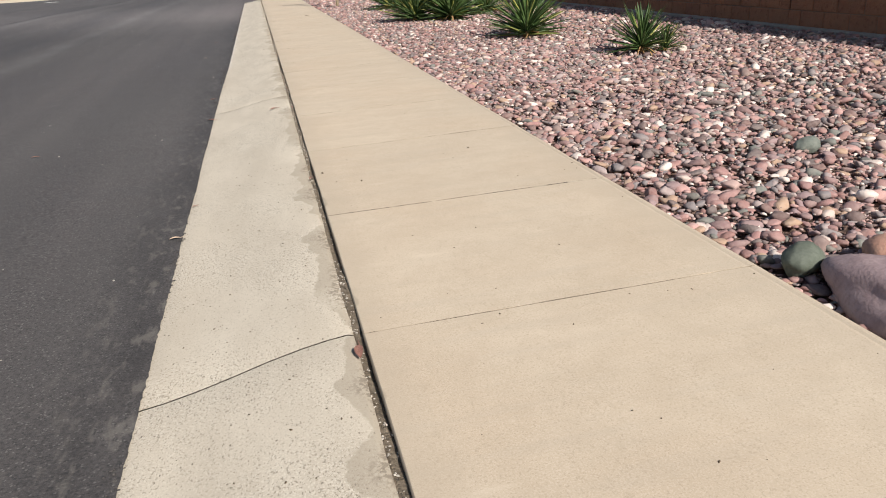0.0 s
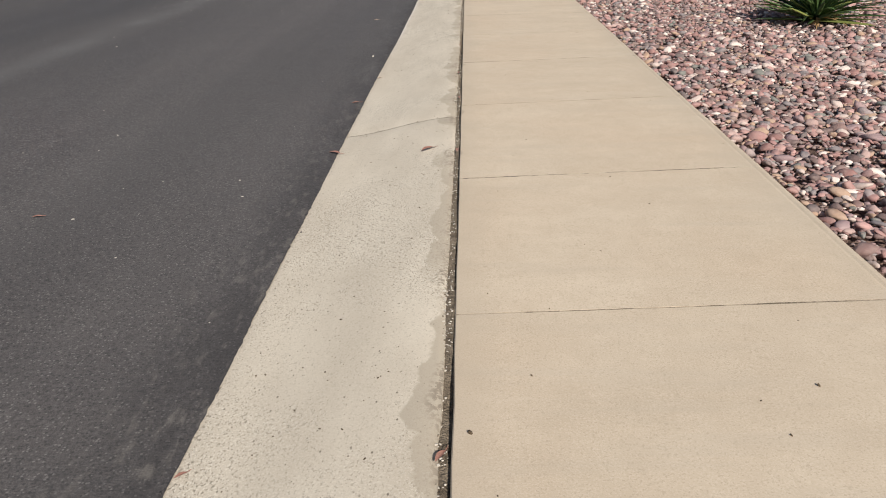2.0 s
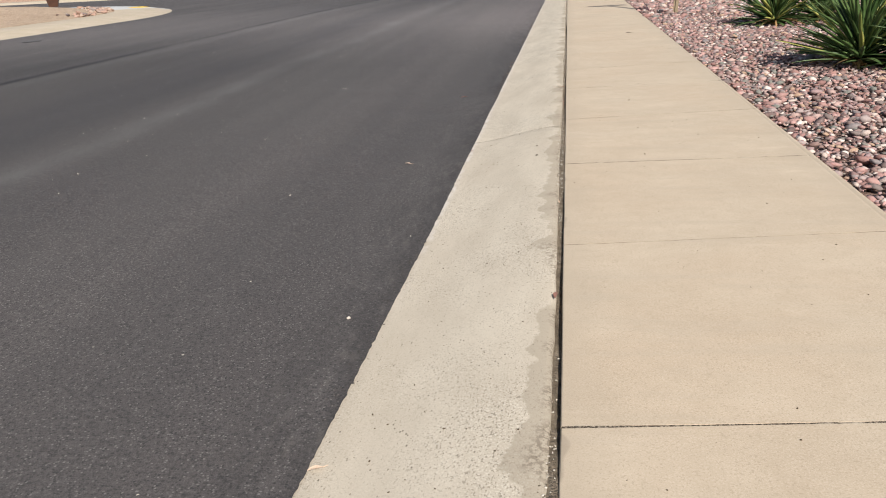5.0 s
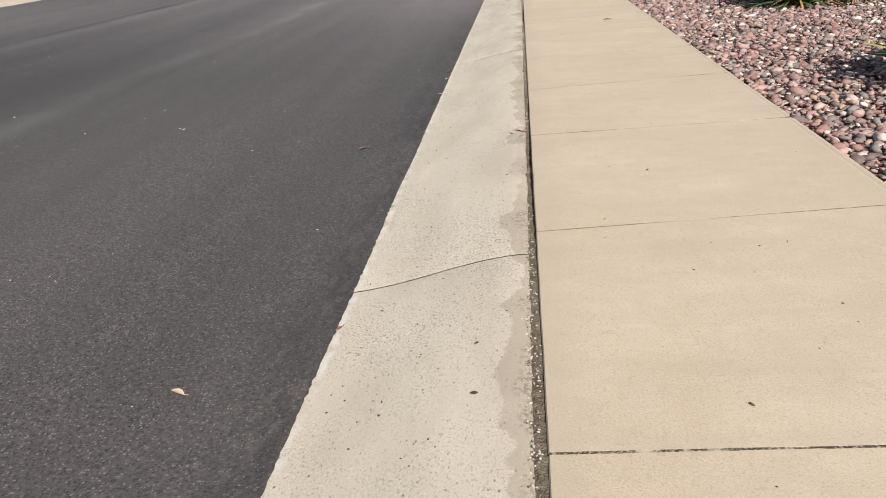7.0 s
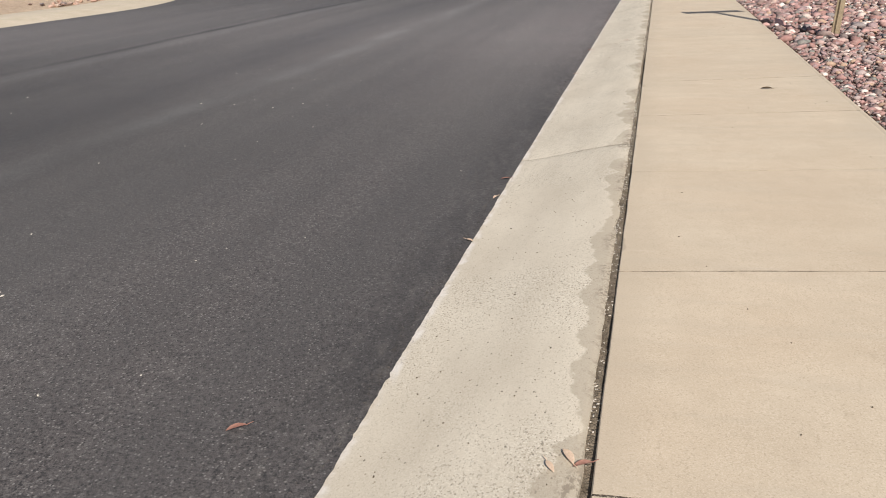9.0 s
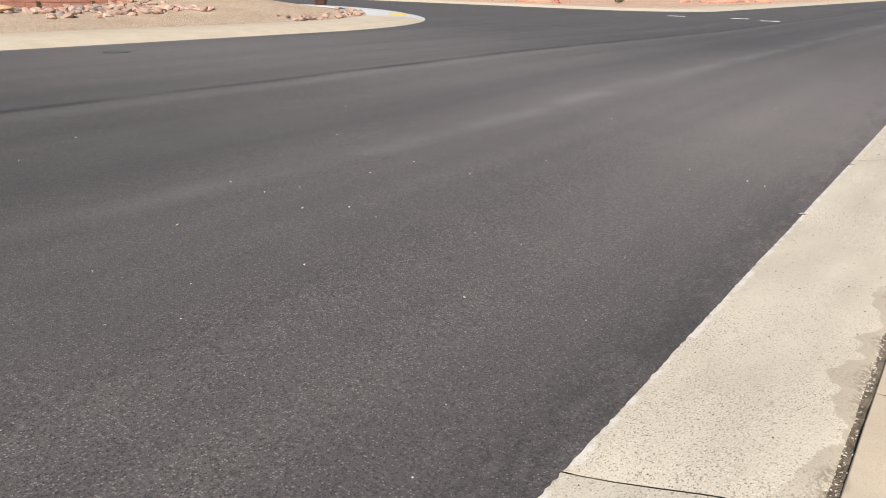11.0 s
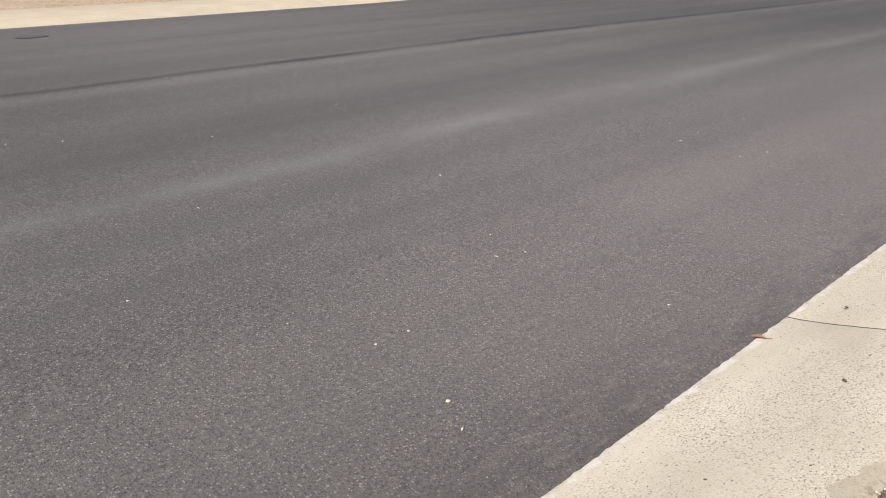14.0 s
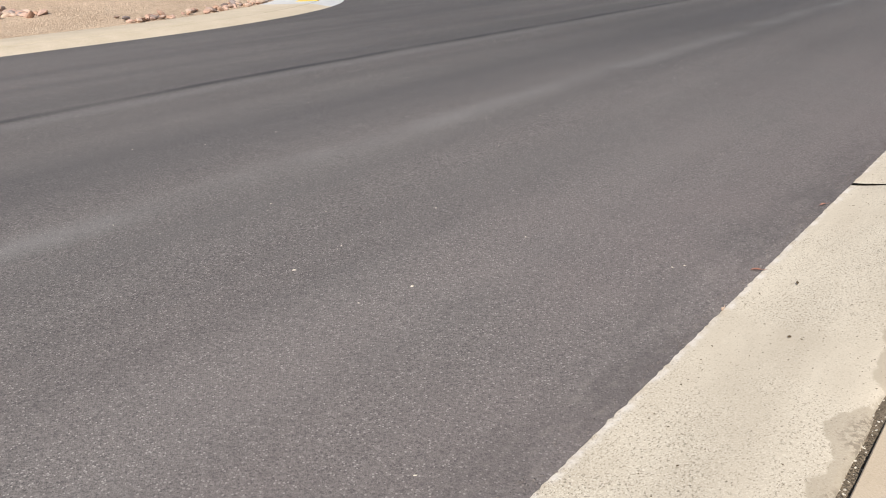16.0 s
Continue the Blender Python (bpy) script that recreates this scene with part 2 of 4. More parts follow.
def make_leaf():
    m = Mat("agave_leaf", 0.5, 0.4)
    col = m.mix(m.ramp(m.noise(7, 2), 0.35, 0.7), (0.040, 0.085, 0.022), (0.115, 0.175, 0.060))
    col = m.mix(m.ramp(m.rand(), 0.86, 0.93), col, (0.36, 0.36, 0.10))
    return m.done(col, m.noise(60, 2, m.stretch(1, 1, 1)), 0.15, 0.003)


def make_dirt(name, a, b):
    m = Mat(name, 0.95, 0.15)
    col = m.mix(m.ramp(m.noise(0.7, 5), 0.3, 0.7), a, b)
    col = m.mix(m.math("MULTIPLY", m.ramp(m.cells(16, colour=True), 0.3, 0.9), 0.45), col, tuple(min(1, c * 1.5) for c in b))
    col = m.mix(m.math("MULTIPLY", m.ramp(m.noise(24, 3), 0.55, 0.7), 0.5), col, tuple(c * 0.45 for c in a))
    return m.done(col, m.math("ADD", m.cells(20), m.noise(40, 3)), 0.8, 0.03)


def make_block(name, a, b, top):
    m = Mat(name, 0.92, 0.2)
    col = m.mix(m.ramp(m.noise(2.5, 4), 0.3, 0.7), a, b)
    col = m.mix(m.math("MULTIPLY", m.rand(), 0.35), col, top)
    col = m.mix(m.math("MULTIPLY", m.ramp(m.noise(18, 3), 0.55, 0.7), 0.5), col, tuple(c * 0.5 for c in a))
    return m.done(col, m.math("ADD", m.noise(45, 4), m.math("MULTIPLY", m.noise(9, 3), 1.5)), 0.7, 0.02)


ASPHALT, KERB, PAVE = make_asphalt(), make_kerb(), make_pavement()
STONE, STONE_ONE = make_stone("river_stone"), make_stone("river_stone_single", True)
BED = make_dirt("gravel_bed_dirt", (0.13, 0.085, 0.07), (0.21, 0.14, 0.115))
FILL = make_plain("joint_dirt", (0.13, 0.10, 0.07), (0.30, 0.245, 0.18), 30, 160, bump=0.9, dist=0.02)
TAN_DIRT = make_dirt("tan_dirt", (0.375, 0.275, 0.195), (0.47, 0.36, 0.265))
PINK_DIRT = make_dirt("pink_dirt", (0.42, 0.27, 0.20), (0.52, 0.36, 0.27))
FAR_KERB = make_plain("far_kerb_concrete", (0.47, 0.40, 0.30), (0.54, 0.46, 0.36), 2, 40, bump=0.15)
WHITE_CONC = make_plain("white_concrete", (0.47, 0.47, 0.48), (0.56, 0.56, 0.555), 2, 40, bump=0.15)
YELLOW = make_plain("yellow_tactile_paint", (0.62, 0.43, 0.05), (0.70, 0.50, 0.09), 5, 60, rough=0.6)
PAINT = make_plain("white_road_paint", (0.60, 0.60, 0.58), (0.72, 0.72, 0.70), 6, 60, rough=0.7)
NEAR_BLOCK = make_block("brown_block", (0.30, 0.135, 0.075), (0.40, 0.19, 0.105), (0.24, 0.11, 0.07))
RED_BLOCK = make_block("red_block", (0.45, 0.215, 0.155), (0.55, 0.28, 0.21), (0.42, 0.20, 0.15))
RED_MORTAR = make_plain("red_mortar", (0.28, 0.13, 0.09), (0.36, 0.17, 0.12), 10, 80)
MORTAR = make_plain("mortar", (0.22, 0.14, 0.10), (0.30, 0.20, 0.14), 10, 80)
TAN_JOINT = make_joint("sandy_joint_dirt", (0.40, 0.33, 0.245), (0.15, 0.12, 0.085), 0.49)
GROOVE = make_joint("dark_joint_dirt", (0.50, 0.43, 0.335), (0.075, 0.058, 0.044), 0.45)
FOOT = make_plain("footing_concrete", (0.30, 0.26, 0.22), (0.40, 0.35, 0.29), 4, 60)
LEAF = make_leaf()
DRY = make_plain("dry_leaf", (0.30, 0.17, 0.075), (0.47, 0.30, 0.14), 20, 90, bump=0.2)
RED_LEAF = make_plain("red_fallen_leaf", (0.22, 0.10, 0.075), (0.34, 0.185, 0.14), 45, 200, rough=0.6, bump=0.2)
PALE_LEAF = make_plain("pale_fallen_leaf", (0.52, 0.36, 0.25), (0.66, 0.52, 0.40), 45, 200, rough=0.7, bump=0.2)
DARK_BIT = make_plain("dark_litter", (0.05, 0.035, 0.022), (0.12, 0.085, 0.05), 60, 200)
GRIT = make_plain("pale_grit", (0.42, 0.38, 0.32), (0.66, 0.61, 0.53), 60, 250)
STEEL = make_plain("weathered_steel", (0.20, 0.15, 0.095), (0.30, 0.235, 0.15), 14, 90, rough=0.55, spec=0.5, bump=0.1)
# dark colour painted for shaded openings: weep gaps and post holes
OPENING_SHADE = make_plain("opening_shade", (0.07, 0.055, 0.03), (0.11, 0.085, 0.05), 14, 90, rough=0.6)
IRON = make_plain("cast_iron", (0.075, 0.073, 0.073), (0.11, 0.107, 0.106), 20, 120, rough=0.6, bump=0.5)
SIGN = make_plain("sign_back_aluminium", (0.45, 0.46, 0.47), (0.55, 0.56, 0.57), 6, 60, rough=0.4, spec=0.6, bump=0.05)
BOX_PAINT = make_plain("pale_box_paint", (0.55, 0.53, 0.49), (0.64, 0.62, 0.57), 6, 60, rough=0.5, bump=0.05)
PED = make_plain("dark_pedestal_paint", (0.06, 0.03, 0.022), (0.10, 0.05, 0.035), 6, 60, rough=0.5, bump=0.05)
SHRUB = make_plain("shrub_leaf", (0.055, 0.085, 0.03), (0.12, 0.15, 0.055), 5, 50, rough=0.7)
RED_POST = make_plain("red_post_paint", (0.40, 0.13, 0.10), (0.48, 0.18, 0.14), 8, 60, rough=0.5)


# ---- helpers for meshes ----
def mesh_from(name, verts, faces, mat, smooth=False):
    me = bpy.data.meshes.new(name)
    me.from_pydata([tuple(map(float, v)) for v in verts], [], [tuple(map(int, f)) for f in faces])
    me.materials.append(mat)
    if smooth:
        me.shade_smooth()
    me.update()
    return me


def bm_mesh(name, bm, mat, smooth=False):
    me = bpy.data.meshes.new(name)
    bm.to_mesh(me)
    bm.free()
    me.materials.append(mat)
    if smooth:
        me.shade_smooth()
    return me


def part(name, me, parent, label="", m=None):
    ob = new(name, me)
    ob.parent = parent
    if m is not None:
        ob.matrix_basis = m
    return tagged(ob, label)


def box_bm(x0, x1, y0, y1, z0, z1, bevel=0.0, seg=1):
    bm = bmesh.new()
    bmesh.ops.create_cube(bm, size=1)
    for v in bm.verts:
        v.co = ((x0 + x1) / 2 + v.co.x * (x1 - x0), (y0 + y1) / 2 + v.co.y * (y1 - y0), (z0 + z1) / 2 + v.co.z * (z1 - z0))
    if bevel:
        bmesh.ops.bevel(bm, geom=bm.edges[:], offset=bevel, segments=seg, affect="EDGES")
    return bm


def grid_faces(nu, nv, flip=False):
    out = []
    for i in range(nu - 1):
        for j in range(nv - 1):
            a = i * nv + j
            f = (a, a + nv, a + nv + 1, a + 1)
            out.append(f[::-1] if flip else f)
    return out


def arc(cx, cy, r, a0, a1, n):
    return [(cx + r * math.cos(radians(a0 + (a1 - a0) * i / n)), cy + r * math.sin(radians(a0 + (a1 - a0) * i / n))) for i in range(n + 1)]


def sweep(name, path, profile, mat, side, height=None, smooth=True):
    """Carries a profile of (offset, z) along a plan path; side +1 lays it to the left of the way, -1 to the right."""
    verts, n = [], len(path)
    for i, p in enumerate(path):
        a, b = path[max(0, i - 1)], path[min(n - 1, i + 1)]
        dx, dy = b[0] - a[0], b[1] - a[1]
        d = math.hypot(dx, dy)
        nx, ny = -dy / d * side, dx / d * side
        for o, z in profile:
            x, y = p[0] + nx * o, p[1] + ny * o
            verts.append((x, y, z + (height(x, y, o) if height else 0)))
    return mesh_from(name, verts, grid_faces(n, len(profile), side > 0), mat, smooth)


def line(p, q, step):
    n = max(1, int(math.hypot(q[0] - p[0], q[1] - p[1]) / step))
    return [(p[0] + (q[0] - p[0]) * i / n, p[1] + (q[1] - p[1]) * i / n) for i in range(n + 1)]


def wob(x, y, s, seed=0.0):
    return noise.noise((x * s, y * s, seed))


ZR = -0.095                                  # gutter level
LIP = -0.62                                  # x of the gutter line
W = 1.34                                     # width of the footpath
FAR = -13.05                                 # far gutter line
KERB_PROFILE = [(-0.03, -0.30), (-0.03, -0.100), (-0.012, -0.094), (0.05, -0.089), (0.14, -0.076), (0.24, -0.056), (0.34, -0.034), (0.44, -0.016), (0.52, -0.006), (0.582, -0.003), (0.600, -0.008), (0.606, -0.03), (0.606, -0.30)]


def road_z(x, y):
    d = max(0.0, min(LIP - x, x - FAR))
    fade = 1.0 if y < 26 else max(0.0, 1 - (y - 26) / 12)
    return ZR + 0.02 * d * fade
# ---- ground and road ----
xs = [-400, -120, -60, -30, -13.1, -11, -9, -8, -7, -6.84, -6, -5, -4, -3, -2, -1.4, -1.0, -0.8, LIP + 0.004]
ys = [-300, -60, -25, -8, -3] + [round(-1 + 0.02 * i, 2) for i in range(1560)] + [31,32, 33, 34, 36, 38, 42, 48, 56, 70, 110, 300]
verts = []
for y in ys:
    for i, x in enumerate(xs):
        z = road_z(x, y) if x > -14 else ZR
        if i == len(xs) - 1:
            x += -0.018 * min(1, max(0, (10 - y) / 2)) + 0.006 * wob(0, y, 1.3) + 0.003 * wob(3, y, 7.0) + 0.003 * wob(7, y, 21.0) + 0.006 * wob(8, y, 47.0)
            z += 0.004
        if 13 < i < len(xs) - 1:
            z += 0.006 * wob(x, y, 3.0) + 0.004
        verts.append((x, y, z))
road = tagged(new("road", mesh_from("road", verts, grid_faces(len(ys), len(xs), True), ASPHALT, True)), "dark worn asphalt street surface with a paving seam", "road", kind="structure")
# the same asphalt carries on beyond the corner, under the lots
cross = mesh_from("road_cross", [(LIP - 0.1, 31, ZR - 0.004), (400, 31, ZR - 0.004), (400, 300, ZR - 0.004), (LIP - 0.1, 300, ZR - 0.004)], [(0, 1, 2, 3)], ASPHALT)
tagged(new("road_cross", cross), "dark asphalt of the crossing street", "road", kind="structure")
base = mesh_from("ground", [(-1500, -1500, -0.42), (1500, -1500, -0.42), (1500, 1500, -0.42), (-1500, 1500, -0.42)], [(0, 1, 2, 3)], TAN_DIRT)
tagged(new("ground", base), "flat tan desert ground reaching the horizon", "ground", kind="structure")

# ---- near kerb, in cast lengths between open joints ----
kerb = tagged(new("kerb"), "pale rolled concrete kerb, pitted and stained along its back joint", "kerb", kind="structure")
KJ = [-7.5, -2.6, 2.07, 6.715, 11.81, 16.245, 21.06, 25.45, 29.7]
for k in range(len(KJ) - 1):
    rows = [KJ[k] + 0.003 + (KJ[k + 1] - KJ[k] - 0.006) * i / 48 for i in range(49)]
    verts = []
    for i, y in enumerate(rows):
        for j, (o, z) in enumerate(KERB_PROFILE):
            worn = (0.005 * wob(1, y, 7.0, 5) + 0.005 * wob(2, y, 25.0, 5) - 0.005) if j in (9, 10, 11) else 0.0
            end = -0.006 if i in (0, 48) and 1 < j < 11 else 0.0
            skew = 0.09 * (o / 0.59 - 0.5) * (1 if 0 < k < len(KJ) - 2 else 0)
            verts.append((LIP + o + worn, y + skew, z + end + 0.0025 * wob(o * 3, y, 1.1, 2) - (0.01 if j == 10 and worn < -0.008 else 0)))
    part("kerb_length", mesh_from("kerb_length", verts, grid_faces(49, len(KERB_PROFILE)), KERB, True), kerb)
CORNER = line((LIP, 29.706), (LIP, 29.8), 0.05) + arc(4.0, 29.8, 4.62, 180, 90, 26) + line((4.4, 34.42), (60, 34.42), 6)
part("kerb_length", sweep("kerb_corner", CORNER, KERB_PROFILE, KERB, -1), kerb, "curved kerb return at the street corner")
# dirt filling between the lengths and behind them
def fill_z(y):
    """Top of the packed dirt: nearly flush in places, washed out in others."""
    deep = min(1.0, max(0.0, 0.42 + 1.5 * wob(0, y, 0.5, 8) + 0.6 * wob(0, y, 2.3, 8)))
    return -0.006 - 0.020 * deep + 0.003 * wob(5, y, 14.0, 8) + 0.003 * wob(5, y, 41.0, 8)


fill = []
fy = [-7 + 0.02 * i for i in range(1835)]
for y in fy:
    h = fill_z(y)
    slot = 0.014 * min(1, max(0.05, 0.45 + 1.3 * wob(2, y, 1.4, 18) + 0.8 * wob(2, y, 13.0, 18)))
    sway = 0.008 * wob(6, y, 9.0, 2) + 0.004 * wob(6, y, 37.0, 2)
    slot *= 0.25 + 0.75 * min(1.0, max(0.0, (-0.006 - h) / 0.02))
    for x, drop in ((-0.075, 0.03), (-0.032, 0.005), (-0.018, -0.001), (-0.010, 0.35 * slot), (-0.004, slot), (0.02, slot)):
        fill.append((x + (sway if -0.02 < x < -0.008 else 0), y, h - drop))
tagged(new("joint_fill", mesh_from("joint_fill", fill, grid_faces(len(fy), 6, True), FILL, True)), "dirt and grit packed in the joint behind the kerb", "dirt", kind="stuff")
sub = bm_mesh("kerb_joint_fill", box_bm(LIP + 0.02, -0.04, -7, 29.6, -0.3, -0.112), FILL)
tagged(new("kerb_bedding", sub), "dark dirt bedding under the kerb joints", "dirt", kind="structure")

# ---- near gravel bed ----
def bed_z(x, y):
    return 0.004 + 0.035 * min(1, max(0, (x - W) / 1.2)) + 0.02 * wob(x, y, 0.8, 3) * min(1, max(0, (x - W) / 0.4))


gx = [W - 0.05 + (6.6 - W) * (i / 40) ** 1.0 for i in range(41)]
gy = [-7 + 0.5 * i for i in range(81)]
verts = [(x, y, bed_z(x, y) - 0.03) for y in gy for x in gx]
tagged(new("gravel_bed", mesh_from("gravel_bed", verts, grid_faces(len(gy), len(gx), True), BED, True)), "brown dirt bed under the river stones", "ground", kind="structure")
corner_lot = sweep("corner_bed", CORNER, [(1.9, 0.0), (2.6, 0.01), (3.4, 0.02), (4.2, 0.03)], BED, -1)
tagged(new("corner_bed", corner_lot), "brown gravel bed at the street corner", "ground", kind="structure")
lot = [(6.5, -60, 0.03), (60, -60, 0.03), (60, 32.6, 0.03), (6.5, 32.6, 0.03)]
tagged(new("lot_east", mesh_from("lot_east", lot, [(0, 1, 2, 3)], TAN_DIRT)), "tan dirt lot behind the block wall", "ground", kind="structure")

# ---- far side of the street ----
def lot_west(x, y, o):
    if o < 2.2:
        return 0.0
    rise = 0.03 + 0.018 * (o - 2.0)
    mound = 0.60 * math.exp(-((y - 33.5) / 5.0) ** 2) * min(1, max(0, (o - 2.4) / 6)) if o < 40 else 0
    rough = 0.05 * wob(x, y, 0.5, 4) + 0.03 * wob(x, y, 1.7, 4)
    return rise + mound * 0.9 + rough * min(1, (o - 2) / 1.5)


def kerb_side(name, path, side, mat):
    k = [(o, z) for o, z in KERB_PROFILE]
    ob = tagged(new(name, sweep(name, path, k, mat, side)), "pale concrete rolled kerb across the street", "kerb", kind="structure")
    walkway = [(0.596, -0.30), (0.596, 0.0), (0.605, 0.003), (1.935, 0.028), (1.95, 0.02), (1.95, -0.30)]
    tagged(new(name.replace("kerb", "pavement"), sweep(name, path, walkway, mat, side)), "sunlit concrete footpath across the street", "pavement", kind="structure")
    return ob


WEST_A = line((FAR, -60), (FAR, 28), 2) + arc(-25.05, 28, 12, 2, 34, 14)
WEST_B = arc(-25.05, 28, 12, 34, 90, 22) + line((-26, 40), (-120, 40), 10)
kerb_side("kerb_west", WEST_A, 1, FAR_KERB)
kerb_side("kerb_ramp", WEST_B, 1, WHITE_CONC)
off = [1.9, 2.0, 2.4, 2.8, 3.3, 3.9, 4.6, 5.4, 6.2, 7.0, 7.8, 8.6, 9.4, 10.2, 11.0]
fine_w = line((FAR, -60), (FAR, 10), 4) + line((FAR, 10.5), (FAR, 28), 0.5) + arc(-25.05, 28, 12, 3, 90, 40) + line((-26, 40), (-120, 40), 10)
tagged(new("lot_west", sweep("lot_west", fine_w, [(o, 0.0) for o in off], TAN_DIRT, 1, lot_west)), "tan gravelly slope of the lot across the street", "ground", kind="structure")
back = [(-24.0, -60, 0.28), (-24.0, 30, 0.30), (-24.5, 36, 0.45), (-120, 36, 0.6), (-120, -60, 0.4)]
tagged(new("lot_west_back", mesh_from("lot_west_back", back, [(0, 1, 2, 3, 4)], TAN_DIRT)), "flat tan dirt behind the red wall", "ground", kind="structure")

NORTH_W = line((-120, 51), (-17, 51), 5) + arc(-17, 56, 5, -85, 0, 14) + line((-12, 57), (-12, 160), 10)
kerb_side("kerb_north", NORTH_W, 1, FAR_KERB)


def lot_far(x, y, o):
    return 0.03 + 0.028 * (o - 2) + 0.06 * wob(x, y, 0.3, 9)


tagged(new("lot_north", sweep("lot_north", NORTH_W, [(o, 0.0) for o in (1.9, 2.5, 3.3, 4.2, 4.9)], PINK_DIRT, 1, lot_far)), "pinkish tan yard beyond the crossing street", "ground", kind="structure")
yard = [(-120, 55.6, 0.09), (-16.7, 55.6, 0.09), (-16.7, 160, 0.12), (-120, 160, 1.6)]
tagged(new("lot_north_back", mesh_from("lot_north_back", yard, [(0, 1, 2, 3)], PINK_DIRT)), "pinkish tan yard rising behind the far kerb", "ground", kind="structure")
yard = [(7.5, 49.6, 0.17), (120, 49.6, 0.2), (120, 160, 1.0), (7.5, 160, 0.6)]
tagged(new("lot_northeast_back", mesh_from("lot_northeast_back", yard, [(0, 1, 2, 3)], PINK_DIRT)), "tan yard behind the far corner", "ground", kind="structure")
NORTH_E = line((120, 41.5), (10, 41.5), 6) + [(9.5 + 10 * math.cos(radians(a)), 56.5 + 15 * math.sin(radians(a))) for a in range(268, 178, -4)] + line((-0.5, 58), (-0.5, 160), 10)
kerb_side("kerb_northeast", NORTH_E, -1, WHITE_CONC)
tagged(new("lot_northeast", sweep("lot_northeast", NORTH_E, [(o, 0.0) for o in (1.9, 2.5, 3.5, 5, 7, 8.5)], PINK_DIRT, -1, lot_far)), "tan yard at the far corner", "ground", kind="structure")

# yellow tactile pads at the two ramps
def pad(x, y, turn, z):
    ob = tagged(new("tactile_pad"), "yellow tactile warning pad set in the kerb ramp", "tactile pad", "ramp pads")
    ob.matrix_basis = pose(x, y, z, 0, 0, turn)
    part("plate", bm_mesh("plate", box_bm(-0.6, 0.6, -0.3, 0.3, -0.02, 0.012, 0.004), YELLOW), ob)
    dome = bmesh.new()
    bmesh.ops.create_cone(dome, cap_ends=True, segments=8, radius1=0.02, radius2=0.011, depth=0.008)
    me = bm_mesh("dome", dome, YELLOW)
    for i in range(9):
        for j in range(4):
            part("dome", me, ob, m=pose(-0.52 + i * 0.13, -0.21 + j * 0.14, 0.016))
    return ob


pad(-25.05 + 11.1 * math.cos(radians(42)), 28 + 11.1 * math.sin(radians(42)), 132, 0.004)
small = pad(2.5, 33.25, 8, 0.016)
small.scale = (0.55, 0.7, 0.6)
pad(3.9, 43.4, -35, 0.02)

# white dashes of the crossing
for x, y, turn in ((-11.2, 47.3, 6), (-8.65, 47.6, 6), (-7.2, 46.4, 6)):
    d = tagged(new("road_dash", bm_mesh("road_dash", box_bm(-0.36, 0.36, -0.06, 0.06, -0.01, 0.005), PAINT)), "worn white painted dash on the asphalt", "road marking", "crossing dashes")
    d.matrix_basis = pose(x, y, ZR + 0.004, 0, 0, turn)

# ---- walls ----
def block_wall(name, label, x0, x1, y0, y1, z0, courses, bw, bh, mat, near, gaps=(), mortar=None):
    """A wall of blocks along y; blocks with y in near are parts of their own, the rest are joined."""
    wall = tagged(new(name), label, "wall", kind="structure")
    part("mortar_core", bm_mesh("mortar_core", box_bm(x0 + 0.012, x1 - 0.012, y0 + 0.01, y1 - 0.01, z0 - 0.3, z0 + courses * bh - 0.01), mortar or MORTAR), wall)
    def shape(w):
        return box_bm(x0, x1, -w / 2, w / 2, -bh / 2 + 0.005, bh / 2 - 0.005, 0.008)
    whole = bm_mesh("block", shape(bw - 0.012), mat)
    rest, count = [], 0
    for c in range(courses):
        y = y0 - (bw / 2 if c % 2 else 0)
        while y < y1:
            a, b = max(y, y0), min(y + bw, y1)
            y += bw
            if b - a < 0.06 or (c == 0 and any(abs((a + b) / 2 - g) < bw / 2 for g in gaps)):
                continue
            place = pose(0, (a + b) / 2, z0 + (c + 0.5) * bh)
            if b - a > bw - 0.01 and near[0] < (a + b) / 2 < near[1] and c < near[2] and count < 290:
                ob = part("block", whole, wall, m=place @ pose(random.uniform(-0.003, 0.003), 0, 0))
                count += 1
            else:
                rest.append((b - a - 0.012, place))
    verts, faces = [], []
    for w, place in rest:
        n = len(verts)
        for x in (x0, x1):
            for yy in (-w / 2, w / 2):
                for zz in (-bh / 2 + 0.005, bh / 2 - 0.005):
                    verts.append(place @ Vector((x, yy, zz)))
        faces += [tuple(n + i for i in f) for f in ((0, 1, 3, 2), (4, 6, 7, 5), (0, 4, 5, 1), (2, 3, 7, 6), (0, 2, 6, 4), (1, 5, 7, 3))]
    if rest:
        tagged(part("blocks", mesh_from("blocks", verts, faces, mat), wall), kind="stuff")
    return wall


east = block_wall("wall_east", "brown slump-block garden wall, its street face in shade", 6.30, 6.50, -8, 8.62, 0.05, 8, 0.41, 0.205, NEAR_BLOCK, (3, 9, 4))
block_wall("wall_east_far", "brown slump-block garden wall beyond the expansion joint", 6.32, 6.52, 8.64, 30.0, 0.05, 8, 0.41, 0.205, NEAR_BLOCK, (8, 24, 4))
foot = bm_mesh("wall_footing", box_bm(6.20, 6.40, -8, 30, -0.1, 0.075, 0.01), FOOT)
tagged(new("wall_footing", foot), "grey concrete footing under the block wall", "footing", kind="structure")
west = block_wall("wall_west", "low red block retaining wall in full sun, dark boxes for its weep gaps", -21.75, -21.5, -20, 28.35, 0.13, 5, 0.62, 0.19, RED_BLOCK, (12, 28.3, 4), mortar=RED_MORTAR)
